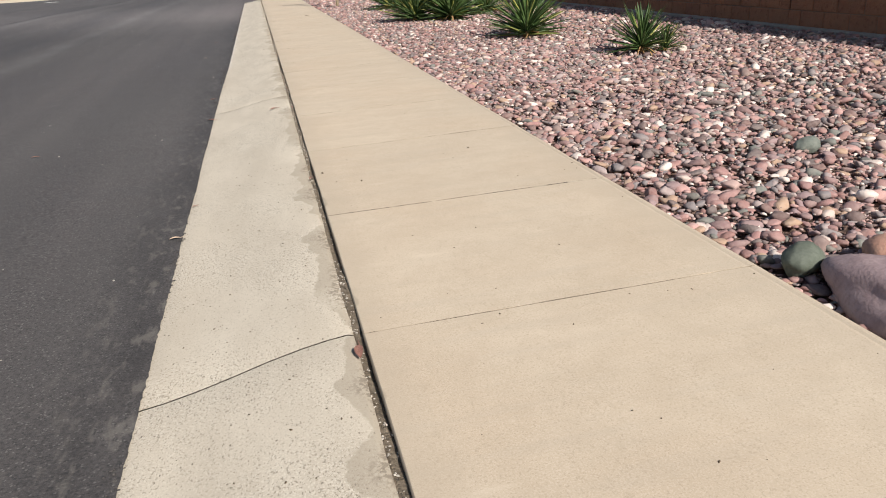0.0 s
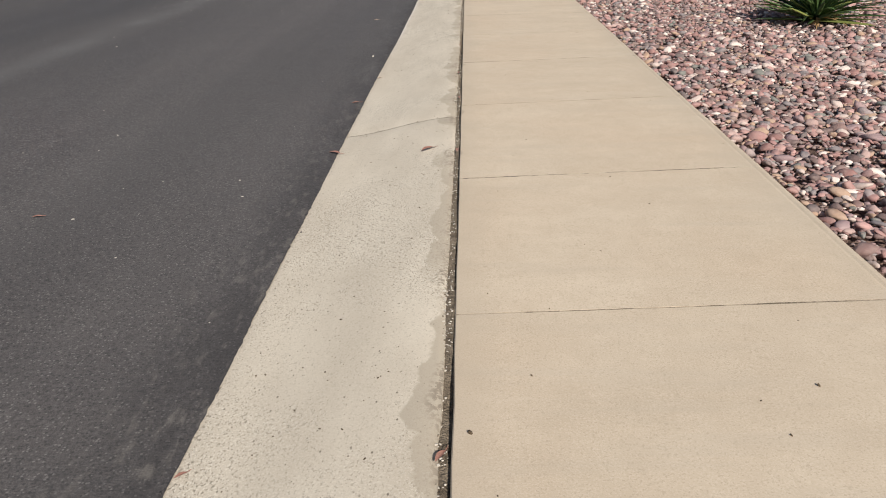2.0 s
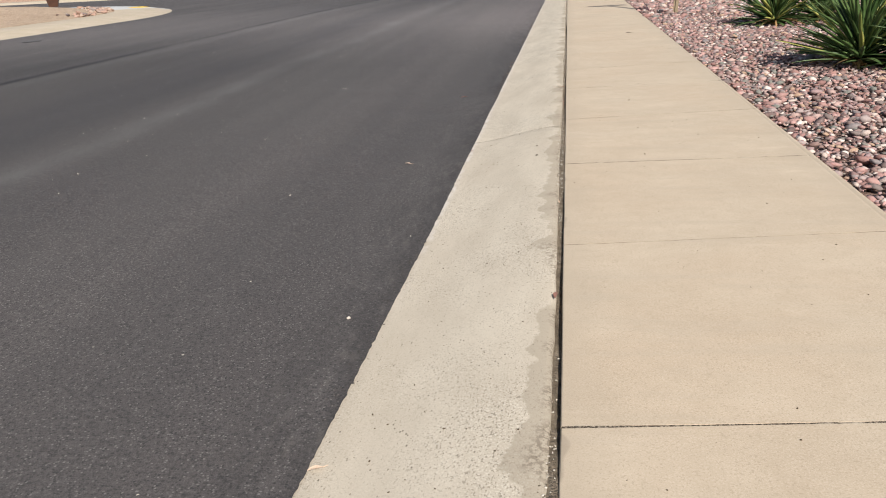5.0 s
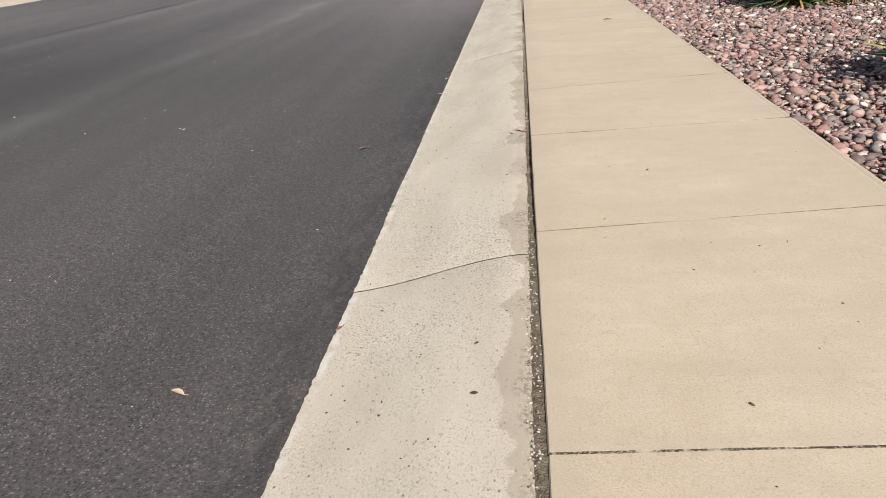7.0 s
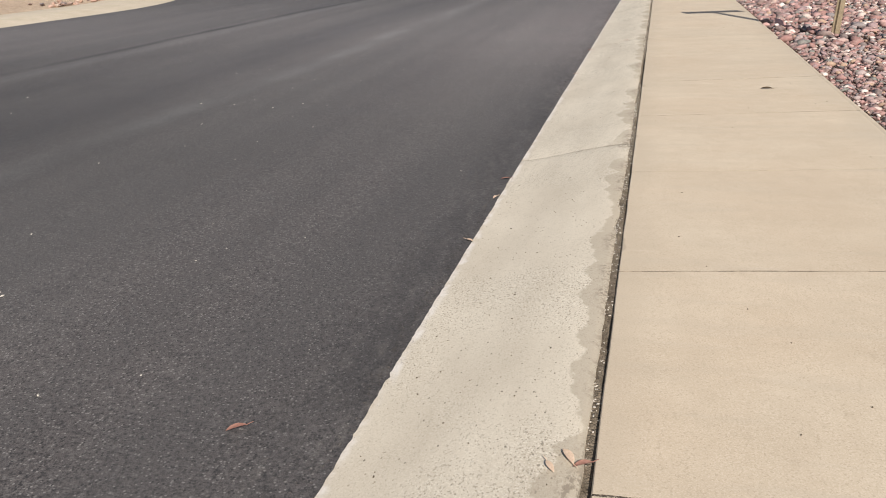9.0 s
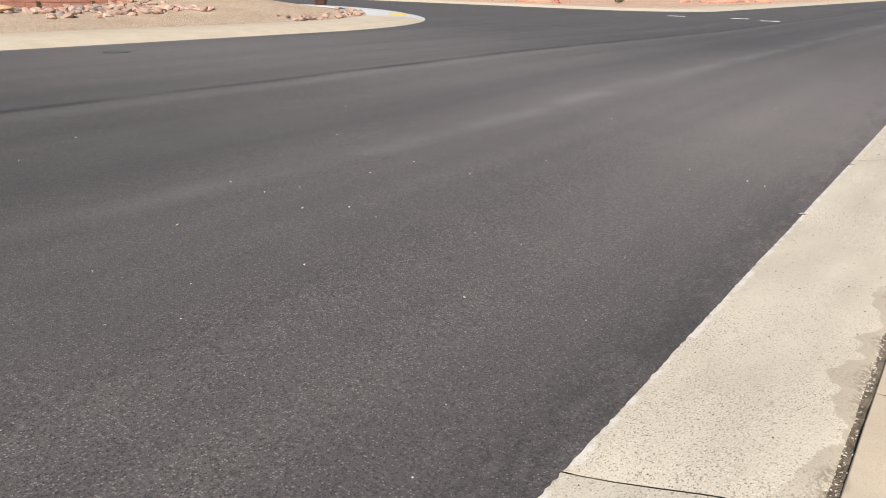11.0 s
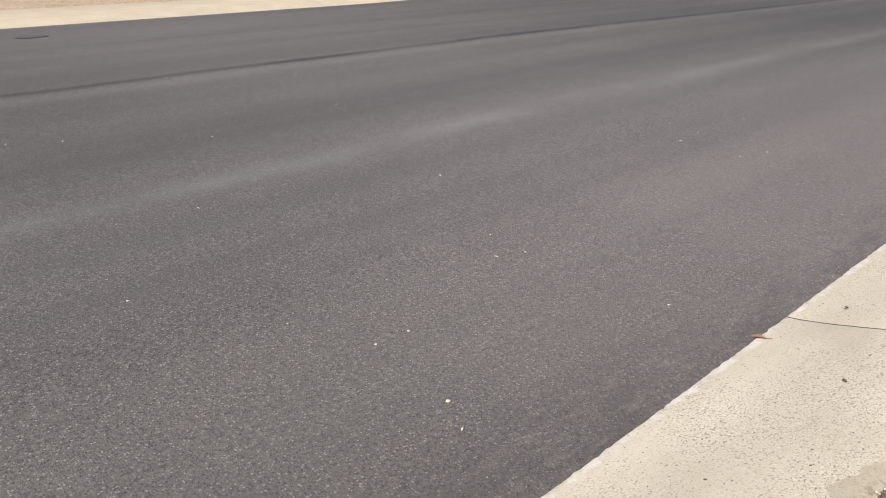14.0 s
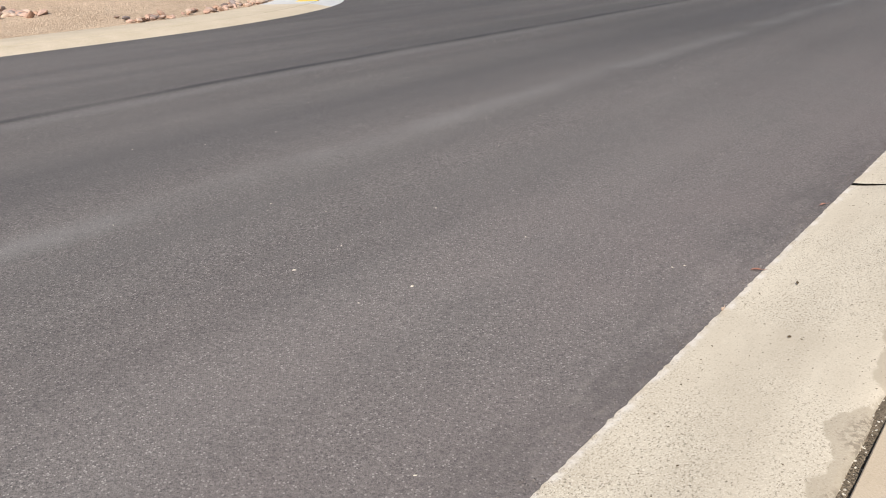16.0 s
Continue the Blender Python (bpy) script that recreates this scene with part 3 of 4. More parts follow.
# dark boxes just proud of the face stand in for shaded weep gaps
for y in (17.7, 19.3, 20.9, 22.5, 24.07, 25.6, 27.2):
    part("weep_shade", bm_mesh("weep_shade", box_bm(-21.6, -21.49, y - 0.06, y + 0.06, 0.17, 0.36, 0.01), OPENING_SHADE), west, "dark box standing in for the shade in a weep gap")
# round iron cover in the far lane
cover = tagged(new("manhole_cover"), "dark round iron manhole cover set in the asphalt", "manhole cover")
cover.matrix_basis = pose(-11.3, 21.55, road_z(-11.3, 21) + 0.002)
disc = bmesh.new()
bmesh.ops.create_cone(disc, cap_ends=True, segments=32, radius1=0.18, radius2=0.178, depth=0.02)
part("lid", bm_mesh("lid", disc, IRON), cover, m=pose(0, 0, 0.0))
ring = bmesh.new()
ro = [[ring.verts.new((r * math.cos(a * math.pi / 16), r * math.sin(a * math.pi / 16), 0.008)) for a in range(32)] for r in (0.184, 0.215)]
for a in range(32):
    ring.faces.new((ro[0][a], ro[1][a], ro[1][(a + 1) % 32], ro[0][(a + 1) % 32]))
part("rim", bm_mesh("rim", ring, IRON), cover)
# ---- stones ----
def pebble_shapes(sub, count, seed):
    rng = random.Random(seed)
    out = []
    for _ in range(count):
        bm = bmesh.new()
        bmesh.ops.create_icosphere(bm, subdivisions=sub, radius=1.0)
        off = Vector((rng.random() * 50, rng.random() * 50, rng.random() * 50))
        for v in bm.verts:
            v.co *= 1 + 0.34 * noise.noise(v.co * 1.0 + off) + 0.20 * noise.noise(v.co * 2.2 + off)
        v = np.array([tuple(v.co) for v in bm.verts])
        for _ in range(6):
            n = np.array([rng.gauss(0, 1), rng.gauss(0, 1), rng.gauss(0, 1)])
            n /= np.linalg.norm(n)
            over = np.maximum(0, v @ n - rng.uniform(0.55, 0.85))
            v = v - over[:, None] * n
        f = np.array([[x.index for x in p.verts] for p in bm.faces])
        bm.free()
        out.append((v, f))
    return out


def joined_stones(name, spots, shapes, mat, seed, smooth=True):
    """spots: rows of x, y, z, radius. One mesh of many loose stones."""
    rng = np.random.RandomState(seed)
    allv, allf, n = [], [], 0
    for x, y, z, r in spots:
        v, f = shapes[rng.randint(len(shapes))]
        a, b = rng.uniform(0, 6.283), rng.normal(0, 0.25)
        s = np.array([r * rng.uniform(0.95, 1.5), r * rng.uniform(0.65, 1.0), r * rng.uniform(0.38, 0.68)])
        p = v * s
        p = np.stack([p[:, 0] * math.cos(b) + p[:, 2] * math.sin(b), p[:, 1], -p[:, 0] * math.sin(b) + p[:, 2] * math.cos(b)], 1)
        p = np.stack([p[:, 0] * math.cos(a) - p[:, 1] * math.sin(a), p[:, 0] * math.sin(a) + p[:, 1] * math.cos(a), p[:, 2]], 1)
        allv.append(p + (x, y, z))
        allf.append(f + n)
        n += len(v)
    v, f = np.concatenate(allv), np.concatenate(allf)
    me = bpy.data.meshes.new(name)
    me.vertices.add(len(v))
    me.vertices.foreach_set("co", v.astype(np.float32).ravel())
    me.loops.add(f.size)
    me.loops.foreach_set("vertex_index", f.astype(np.int32).ravel())
    me.polygons.add(len(f))
    me.polygons.foreach_set("loop_start", np.arange(0, f.size, 3, dtype=np.int32))
    me.polygons.foreach_set("loop_total", np.full(len(f), 3, dtype=np.int32))
    me.materials.append(mat)
    me.update(calc_edges=True)
    if smooth:
        me.shade_smooth()
    return me


FINE, ROUND, COARSE = pebble_shapes(3, 6, 1), pebble_shapes(2, 10, 2), pebble_shapes(1, 10, 3)


def scatter(x0, x1, y0, y1, per, mean, spread, seed, keep=None):
    rng = np.random.RandomState(seed)
    n = int((x1 - x0) * (y1 - y0) * per)
    x, y = rng.uniform(x0, x1, n), rng.uniform(y0, y1, n)
    r = np.clip(mean * np.exp(rng.normal(0, spread, n)), mean * 0.4, mean * 3.2)
    rows = []
    for a, b, c in zip(x, y, r):
        if keep is None or keep(a, b):
            rows.append((a, b, bed_z(a, b) - 0.016 + c * 0.30 + rng.uniform(0, 0.014), c))
    return rows


def bed_edge(x, y):
    """Stones stop raggedly at the footpath."""
    return x > W + 0.012 + 0.02 * wob(0, y, 3.0, 6)


bed = tagged(new("river_stones"), "pink, grey and mauve river stones covering the planting bed", "gravel", kind="stuff")
near = scatter(W + 0.005, 3.4, 0.6, 9.0, 1500, 0.0138, 0.50, 11, bed_edge)
# the stones that lie closest to the walker, one by one
rng1 = random.Random(5)
picked = [s for s in near if s[0] < 2.5 and 2.2 < s[1] < 4.6 and s[3] > 0.020]
rng1.shuffle(picked)
picked = set(picked[:290])
single = []
for v, f in ROUND:
    single.append(mesh_from("stone", v, f, STONE_ONE, True))
for x, y, z, r in sorted(picked):
    m = pose(x, y, z, rng1.gauss(0, 12), rng1.gauss(0, 12), rng1.uniform(0, 360)) @ Matrix.Diagonal((r * rng1.uniform(0.95, 1.4), r * rng1.uniform(0.75, 1.0), r * rng1.uniform(0.45, 0.75), 1))
    part("stone", rng1.choice(single), bed, m=m)
tagged(part("loose_stones", joined_stones("loose_stones", [s for s in near if s not in picked and s[3] > 0.017], ROUND, STONE, 21), bed), kind="stuff")
tagged(part("loose_stones", joined_stones("loose_stones", [s for s in near if s not in picked and s[3] <= 0.017], COARSE, STONE, 24, False), bed), kind="stuff")
mid = scatter(3.4, 6.22, 2.0, 9.0, 850, 0.018, 0.48, 12) + scatter(W + 0.005, 4.0, 9.0, 20.0, 1150, 0.0150, 0.48, 13, bed_edge) + scatter(4.0, 6.22, 9.0, 20.0, 380, 0.026, 0.42, 16)
tagged(part("loose_stones", joined_stones("loose_stones", mid, COARSE, STONE, 22, False), bed), kind="stuff")
far = scatter(W + 0.02, 6.2, 20.0, 32.2, 330, 0.029, 0.42, 14, lambda x, y: bed_edge(x, y) and math.hypot(x - 4.0, y - 29.8) < (2.62 if y > 29.8 else 14))
far += scatter(W + 0.02, 6.22, -6.0, 0.6, 260, 0.028, 0.4, 15, bed_edge) + scatter(3.4, 6.22, 0.6, 2.0, 400, 0.024, 0.4, 17)
tagged(part("loose_stones", joined_stones("loose_stones", far, COARSE, STONE, 23, False), bed), kind="stuff")


def boulder(label, x, y, z, sx, sy, sz, turn, a, b, seed):
    bm = bmesh.new()
    bmesh.ops.create_icosphere(bm, subdivisions=4, radius=1)
    o = Vector((seed * 7.1, seed * 3.3, seed))
    for v in bm.verts:
        v.co *= 1 + 0.22 * noise.noise(v.co * 0.9 + o) + 0.07 * noise.noise(v.co * 2.6 + o) + 0.02 * noise.noise(v.co * 7 + o)
        v.co.x, v.co.y, v.co.z = v.co.x * sx, v.co.y * sy, v.co.z * sz
    ob = tagged(new("boulder", bm_mesh("boulder", bm, make_plain("boulder_stone", a, b, 14, 80, rough=0.8), True)), label, "rock")
    ob.matrix_basis = pose(x, y, z, 0, 0, turn)
    return ob


boulder("large smooth mauve boulder at the footpath edge", 1.515, 1.68, 0.035, 0.33, 0.155, 0.10, 84, (0.28, 0.20, 0.205), (0.40, 0.30, 0.295), 1)
boulder("rounded grey-green stone beside the mauve boulder", 1.455, 2.05, 0.045, 0.085, 0.062, 0.06, 40, (0.095, 0.11, 0.085), (0.15, 0.165, 0.135), 2)
boulder("orange-pink cobble among the river stones", 1.74, 2.0, 0.05, 0.12, 0.08, 0.06, 60, (0.40, 0.22, 0.16), (0.48, 0.30, 0.22), 3)
boulder("grey-green oval cobble on the river stones", 2.46, 3.32, 0.055, 0.075, 0.05, 0.045, 10, (0.12, 0.14, 0.12), (0.19, 0.20, 0.175), 4)
boulder("pale cobble beside the spiky plant", 4.02, 7.22, 0.06, 0.07, 0.05, 0.045, 40, (0.50, 0.42, 0.36), (0.60, 0.53, 0.46), 5)
boulder("dark slate cobble among pink stones", 2.95, 3.15, 0.05, 0.065, 0.045, 0.04, 70, (0.07, 0.07, 0.085), (0.12, 0.12, 0.13), 6)

# ---- spiky plants ----
def leaf_mesh(length, width, droop, seed):
    rng = random.Random(seed)
    verts, faces, n = [], [], 8
    bend = rng.uniform(-0.05, 0.05)
    for i in range(n + 1):
        t = i / n
        w = width * (0.55 + 0.9 * t) * (1 - t) ** 0.55 if t < 1 else 0.0
        x, z = length * t, -droop * t * t * length
        y = bend * t * t * length
        verts += [(x, y - w, z + w * 0.45), (x, y, z), (x, y + w, z + w * 0.45), (x, y, z - 0.006 * (1 - t))]
    for i in range(n):
        a = i * 4
        for p, q in ((0, 1), (1, 2), (2, 3), (3, 0)):
            faces.append((a + p, a + q, a + 4 + q, a + 4 + p))
    return verts, faces


LEAVES = [mesh_from("leaf", *leaf_mesh(0.5, 0.025, d, i), LEAF, True) for i, d in enumerate((0.02, 0.08, 0.16, 0.28, 0.05))]
DRIED = [mesh_from("dead_leaf", *leaf_mesh(0.42, 0.018, d, i + 9), DRY, True) for i, d in enumerate((0.3, 0.45))]


def agave(x, y, size, leaves, dead, seed, label):
    rng = random.Random(seed)
    ob = tagged(new("agave"), label, "agave", "plants in the stone bed")
    ob.matrix_basis = pose(x, y, bed_z(x, y) - 0.01)
    core = bmesh.new()
    bmesh.ops.create_icosphere(core, subdivisions=2, radius=0.055 * size)
    for v in core.verts:
        v.co.z = v.co.z * 1.1 + 0.03
    part("stem", bm_mesh("stem", core, DRY, True), ob, "dry brown stem base")
    leaves, size = int(leaves * 2.6), size * 1.25
    for i in range(leaves):
        up = (i + 0.5) / leaves
        el = 6 + 76 * up ** 0.95 + rng.gauss(0, 6)
        az = i * 137.5 + rng.gauss(0, 9)
        s = size * rng.uniform(0.85, 1.12) * (1.0 if up < 0.8 else 0.82)
        part("leaf", rng.choice(LEAVES), ob, m=pose(0, 0, 0.035 + 0.10 * up * size, 0, -el, az) @ pose(0.02 * size, 0, 0, rng.gauss(0, 14)) @ Matrix.Diagonal((s, s * 0.85, s, 1)))
    for i in range(dead):
        s = size * rng.uniform(0.7, 1.0)
        part("dead_leaf", rng.choice(DRIED), ob, "straw-coloured dead leaf", pose(0, 0, 0.07, 0, -rng.uniform(2, 16), rng.uniform(0, 360)) @ Matrix.Diagonal((s, s, s, 1)))
    return ob


agave(3.66, 7.42, 0.66, 46, 9, 1, "small spiky green plant with dry lower leaves")
agave(3.87, 7.30, 0.40, 24, 4, 2, "small offshoot of the spiky green plant")
agave(3.27, 9.88, 0.95, 74, 8, 3, "round spiky green plant with yellowing side leaves")
agave(2.59, 13.98, 1.05, 78, 10, 4, "broad dark green spiky plant, lower leaves drooping")
agave(3.16, 13.55, 1.10, 80, 12, 5, "large green rosette plant with yellow lower leaves")
agave(4.15, 14.75, 0.90, 60, 6, 6, "dark green spiky plant near the wall")
agave(2.85, 18.05, 1.05, 76, 8, 7, "broad dark green spiky plant on the stones")
agave(3.50, 18.20, 1.05, 70, 8, 8, "green spiky plant with a few yellow leaves")
agave(3.75, 16.0, 0.95, 60, 6, 9, "green rosette plant half hidden behind others")

# ---- sign post ----
post = tagged(new("sign_post"), "weathered perforated steel channel post holding a sign", "sign post")
post.matrix_basis = pose(1.88, 20.85, 0.02, 0, 2.5, 8)
chan = bmesh.new()
prof = [(-0.042, 0.0), (-0.024, 0.0), (-0.016, 0.026), (0.016, 0.026), (0.024, 0.0), (0.042, 0.0)]
prof = prof + [(x * 0.92, y + 0.004) for x, y in reversed(prof)]
loops = [[chan.verts.new((x, -y, z)) for x, y in prof] for z in (-0.3, 2.62)]
for i in range(len(prof)):
    j = (i + 1) % len(prof)
    chan.faces.new((loops[0][i], loops[0][j], loops[1][j], loops[1][i]))
chan.faces.new(loops[1])
bmesh.ops.recalc_face_normals(chan, faces=chan.faces[:])
part("channel", bm_mesh("channel", chan, STEEL), post)
# solid dark discs stand in for the shaded openings of punched holes
hole = bmesh.new()
bmesh.ops.create_cone(hole, cap_ends=True, segments=8, radius1=0.006, radius2=0.006, depth=0.004)
hole_me = bm_mesh("hole", hole, OPENING_SHADE)
for i in range(80):
    part("hole", hole_me, post, m=pose(0, -0.0275, 0.05 + i * 0.0318, 90, 0, 0))
part("sign_panel", bm_mesh("sign_panel", box_bm(-0.38, 0.38, 0.006, 0.010, 2.38, 2.60, 0.002), SIGN), post, "plain aluminium street sign panel", m=pose(0, 0, 0, 0, 0, -8))

# ---- fallen leaves and twigs ----
def fallen(kind, label, mat, x, y, z, length, turn, seed):
    rng = random.Random(seed)
    verts, n = [], 10
    for i in range(n + 1):
        t = i / n
        w = 0.16 * length * math.sin(math.pi * min(1, t * 1.02)) ** 0.8
        lift = 0.04 * length * (1 - (2 * t - 1) ** 2) * rng.uniform(0.8, 1.1)
        c = 0.03 * length * math.sin(t * 3.0)
        for k in (-1, 0, 1):
            verts.append((length * (t - 0.5), c + k * w, 0.003 + lift + abs(k) * w * 0.5))
    me = mesh_from("blade", verts, grid_faces(n + 1, 3), mat, True)
    ob = tagged(new("fallen_leaf"), label, "leaf", kind)
    ob.matrix_basis = pose(x, y, z, 0, 0, turn)
    part("blade", me, ob)
    stalk = bmesh.new()
    bmesh.ops.create_cone(stalk, cap_ends=True, segments=5, radius1=0.0012, radius2=0.0008, depth=0.3 * length)
    part("stalk", bm_mesh("stalk", stalk, mat), ob, m=pose(0.6 * length, 0.01 * length, 0.006, 0, 86, 10))
    return ob


def kz(x):
    """Height of the kerb at x."""
    o = x - LIP
    return float(np.interp(o, [p[0] for p in KERB_PROFILE[1:10]], [p[1] for p in KERB_PROFILE[1:10]])) if o > 0 else road_z(x, 0) + 0.004


for i, (x, y, ln, turn, red) in enumerate((
        (-0.668, 3.44, 0.055, 10, 0), (-0.615, 3.93, 0.035, 40, 1), (-0.650, 6.33, 0.075, -20, 1), (-0.153, 6.15, 0.085, 40, 1), (-0.684, 7.40, 0.06, 20, 1), (-0.610, 8.17, 0.045, 25, 0), (-1.73, 5.41, 0.045, 15, 1),
        (-0.969, 11.145, 0.055, -25, 0), (-0.605, 11.50, 0.03, 60, 1), (-0.922, 13.51, 0.06, 40, 1), (-0.012, 12.71, 0.05, 80, 1), (-0.012, 12.60, 0.04, 95, 1), (-0.02, 9.05, 0.05, 85, 1), (-0.02, 10.1, 0.035, 100, 0),
        (-0.055, 13.46, 0.06, -60, 0), (-0.02, 13.44, 0.05, 30, 1), (-0.09, 13.42, 0.045, 120, 0),
        (-0.630, 15.50, 0.05, 70, 0), (-0.638, 15.81, 0.055, 20, 1), (-0.626, 14.92, 0.045, 150, 0), (-0.610, 19.16, 0.055, 20, 0), (-0.610, 20.766, 0.06, 30, 1), (-0.617, 22.117, 0.055, 80, 1),
        (-0.223, 21.03, 0.06, 160, 1), (-0.635, 24.02, 0.05, 30, 1), (-0.615, 23.62, 0.035, 100, 0), (-0.640, 24.97, 0.05, 60, 1), (0.870, 17.84, 0.09, 5, 2), (-0.006, 7.17, 0.05, 80, 1), (-0.008, 6.10, 0.055, 85, 1),
        (-0.02, 3.90, 0.045, 60, 1), (-0.022, 1.98, 0.08, 85, 1), (-0.02, 7.9, 0.05, 85, 1))):
    z = 0.02 * x + 0.001 if x > 0.01 else kz(x) + 0.002
    if -0.1 < x < 0.01:
        z = 0.0
    fallen("fallen leaves", ("dry pale curled leaf on the ground", "reddish brown fallen leaf lying on the concrete", "dark dry leaf on the footpath")[red], (PALE_LEAF, RED_LEAF, DARK_BIT)[red], x, y, z, ln, turn, i)

# ---- grit and litter ----
def sprinkle(name, label, cat, rows, mat, seed):
    tagged(new(name, joined_stones(name, rows, COARSE, mat, seed)), label, cat, kind="stuff")


g = np.random.RandomState(31)
rows = []
for _ in range(9000):
    y = g.uniform(0.3, 27)
    if fill_z(y) > -0.014 - g.uniform(0, 0.008):
        rows.append((-0.024 + g.normal(0, 0.011), y, fill_z(y) + g.uniform(-0.002, 0.003), g.uniform(0.0018, 0.0048)))
sprinkle("joint_grit", "pale grit caught in the joint behind the kerb", "grit", rows[::2], GRIT, 41)
sprinkle("joint_crumbs", "brown crumbs of dirt in the joint behind the kerb", "grit", rows[1::2], FILL, 44)
rows = []
for _ in range(420):
    x, y = -0.7 - abs(g.normal(0, 2.6)), g.uniform(-1, 30)
    rows.append((x, y, road_z(x, y) + 0.003, g.uniform(0.0025, 0.007)))
rows += [(-1.066, 19.717, -0.08, 0.010), (-0.94, 19.65, -0.08, 0.007), (-2.17, 22.92, -0.06, 0.009), (-1.745, 13.88, -0.07, 0.010), (-2.2, 14.05, -0.06, 0.009), (-0.758, 9.01, -0.085, 0.013), (-1.69, 20.6, -0.07, 0.010), (-1.66, 23.1, -0.07, 0.011)]
sprinkle("road_grit", "pale loose chips scattered on the asphalt", "grit", rows, GRIT, 42)
crumbs = []
for _ in range(3200):
    y = g.uniform(0.2, 27)
    if wob(3, y, 0.8, 27) + 0.25 > g.uniform(-0.2, 0.6):
        x = LIP - 0.012 - abs(g.normal(0, 0.020)) + g.normal(0, 0.006)
        crumbs.append((x, y, road_z(x, y) + 0.006, g.uniform(0.002, 0.0055)))
sprinkle("asphalt_crumbs", "dark loose asphalt crumbs along the gutter edge", "grit", crumbs, ASPHALT, 46)
rows = []
for _ in range(230):
    x, y = g.uniform(0.05, W - 0.05), g.uniform(0.5, 27)
    rows.append((x, y, 0.02 * x + 0.001, g.uniform(0.0015, 0.0038)))
for _ in range(900):
    x, y = g.uniform(LIP + 0.05, -0.09), g.uniform(0.5, 27)
    rows.append((x, y, kz(x) + 0.001, g.uniform(0.0012, 0.0038)))
rows += [(0.22, 3.74, 0.007, 0.007), (0.89, 4.15, 0.02, 0.006), (0.045, 3.98, 0.003, 0.007), (0.305, 7.79, 0.008, 0.006), (0.49, 12.67, 0.012, 0.009), (0.455, 10.97, 0.011, 0.006), (-0.162, 11.037, -0.004, 0.007), (-0.168, 11.27, -0.004, 0.006), (-0.474, 21.17, -0.06, 0.008), (-0.277, 20.594, -0.028, 0.008), (-0.342, 23.455, -0.04, 0.007), (-0.456, 23.93, -0.06, 0.007), (-0.237, 6.272, -0.015, 0.005), (-0.345, 6.424, -0.035, 0.004)]
sprinkle("litter", "dark crumbs and seeds strewn on the concrete", "litter", rows, DARK_BIT, 43)

# ---- things across the street ----
pile = tagged(new("rubble_stones"), "rubble stones heaped at the foot of the red wall", "rocks", kind="stuff")
rng2 = random.Random(8)
rub = []
for y0, y1, x0, x1, n, r0 in ((20.5, 22.6, -21.2, -17.2, 60, 0.17), (23.9, 28.8, -21.3, -18.0, 150, 0.13), (29.5, 35.5, -18.2, -17.2, 0, 0.1), (18.0, 20.2, -21.3, -20.0, 16, 0.2)):
    for _ in range(n):
        x, y = rng2.uniform(x0, x1), rng2.uniform(y0, y1)
        r = r0 * rng2.uniform(0.4, 1.05)
        rub.append((x, y, lot_west(x, y, FAR - x) + r * 0.3, r))
for i in range(70):
    a, o = radians(rng2.uniform(8, 52)), 2.1 + abs(rng2.gauss(0, 0.35))
    x, y = -25.05 + (12 - o) * math.cos(a), 28 + (12 - o) * math.sin(a)
    r = rng2.uniform(0.04, 0.10)
    rub.append((x, y, lot_west(x, y, o + 0.2) + r * 0.3, r))
RUBBLE = make_stone("rubble_stone", True, [(0.38, 0.24, 0.18), (0.30, 0.22, 0.18), (0.44, 0.33, 0.26), (0.24, 0.20, 0.19), (0.36, 0.22, 0.15), (0.42, 0.28, 0.22)])
rub_me = [mesh_from("rubble_stone", v, f, RUBBLE, False) for v, f in ROUND]
for x, y, z, r in rub:
    part("rubble_stone", rng2.choice(rub_me), pile, m=pose(x, y, z, rng2.gauss(0, 15), rng2.gauss(0, 15), rng2.uniform(0, 360)) @ Matrix.Diagonal((r * 1.5, r, r * 0.6, 1)))
boulder("flat tan flagstone leaning by the red wall", -20.3, 24.0, 0.24, 0.36, 0.26, 0.10, 80, (0.45, 0.30, 0.18), (0.54, 0.38, 0.25), 7)
boulder("pale stone on the gravel slope", -21.2, 30.3, 0.52, 0.28, 0.14, 0.09, 70, (0.56, 0.48, 0.40), (0.64, 0.57, 0.50), 8)

mail = tagged(new("mailbox_unit"), "pale pedestal mailbox on a dark brown base", "mailbox")
mail.matrix_basis = pose(-20.6, 35.6, 0.35, 0, 0, 30)
ped = bmesh.new()
bmesh.ops.create_cone(ped, cap_ends=True, segments=4, radius1=0.22, radius2=0.40, depth=0.55)
part("pedestal", bm_mesh("pedestal", ped, PED), mail, "dark brown tapered pedestal", pose(0, 0, 0.1, 0, 0, 45))
part("body", bm_mesh("body", box_bm(-0.40, 0.40, -0.24, 0.24, 0.38, 1.2, 0.02, 2), BOX_PAINT), mail)
for i in range(2):
    for j in range(4):
        part("door", bm_mesh("door", box_bm(-0.36 + 0.37 * i, -0.01 + 0.37 * i, -0.252, -0.236, 0.42 + 0.19 * j, 0.59 + 0.19 * j, 0.004), BOX_PAINT), mail)

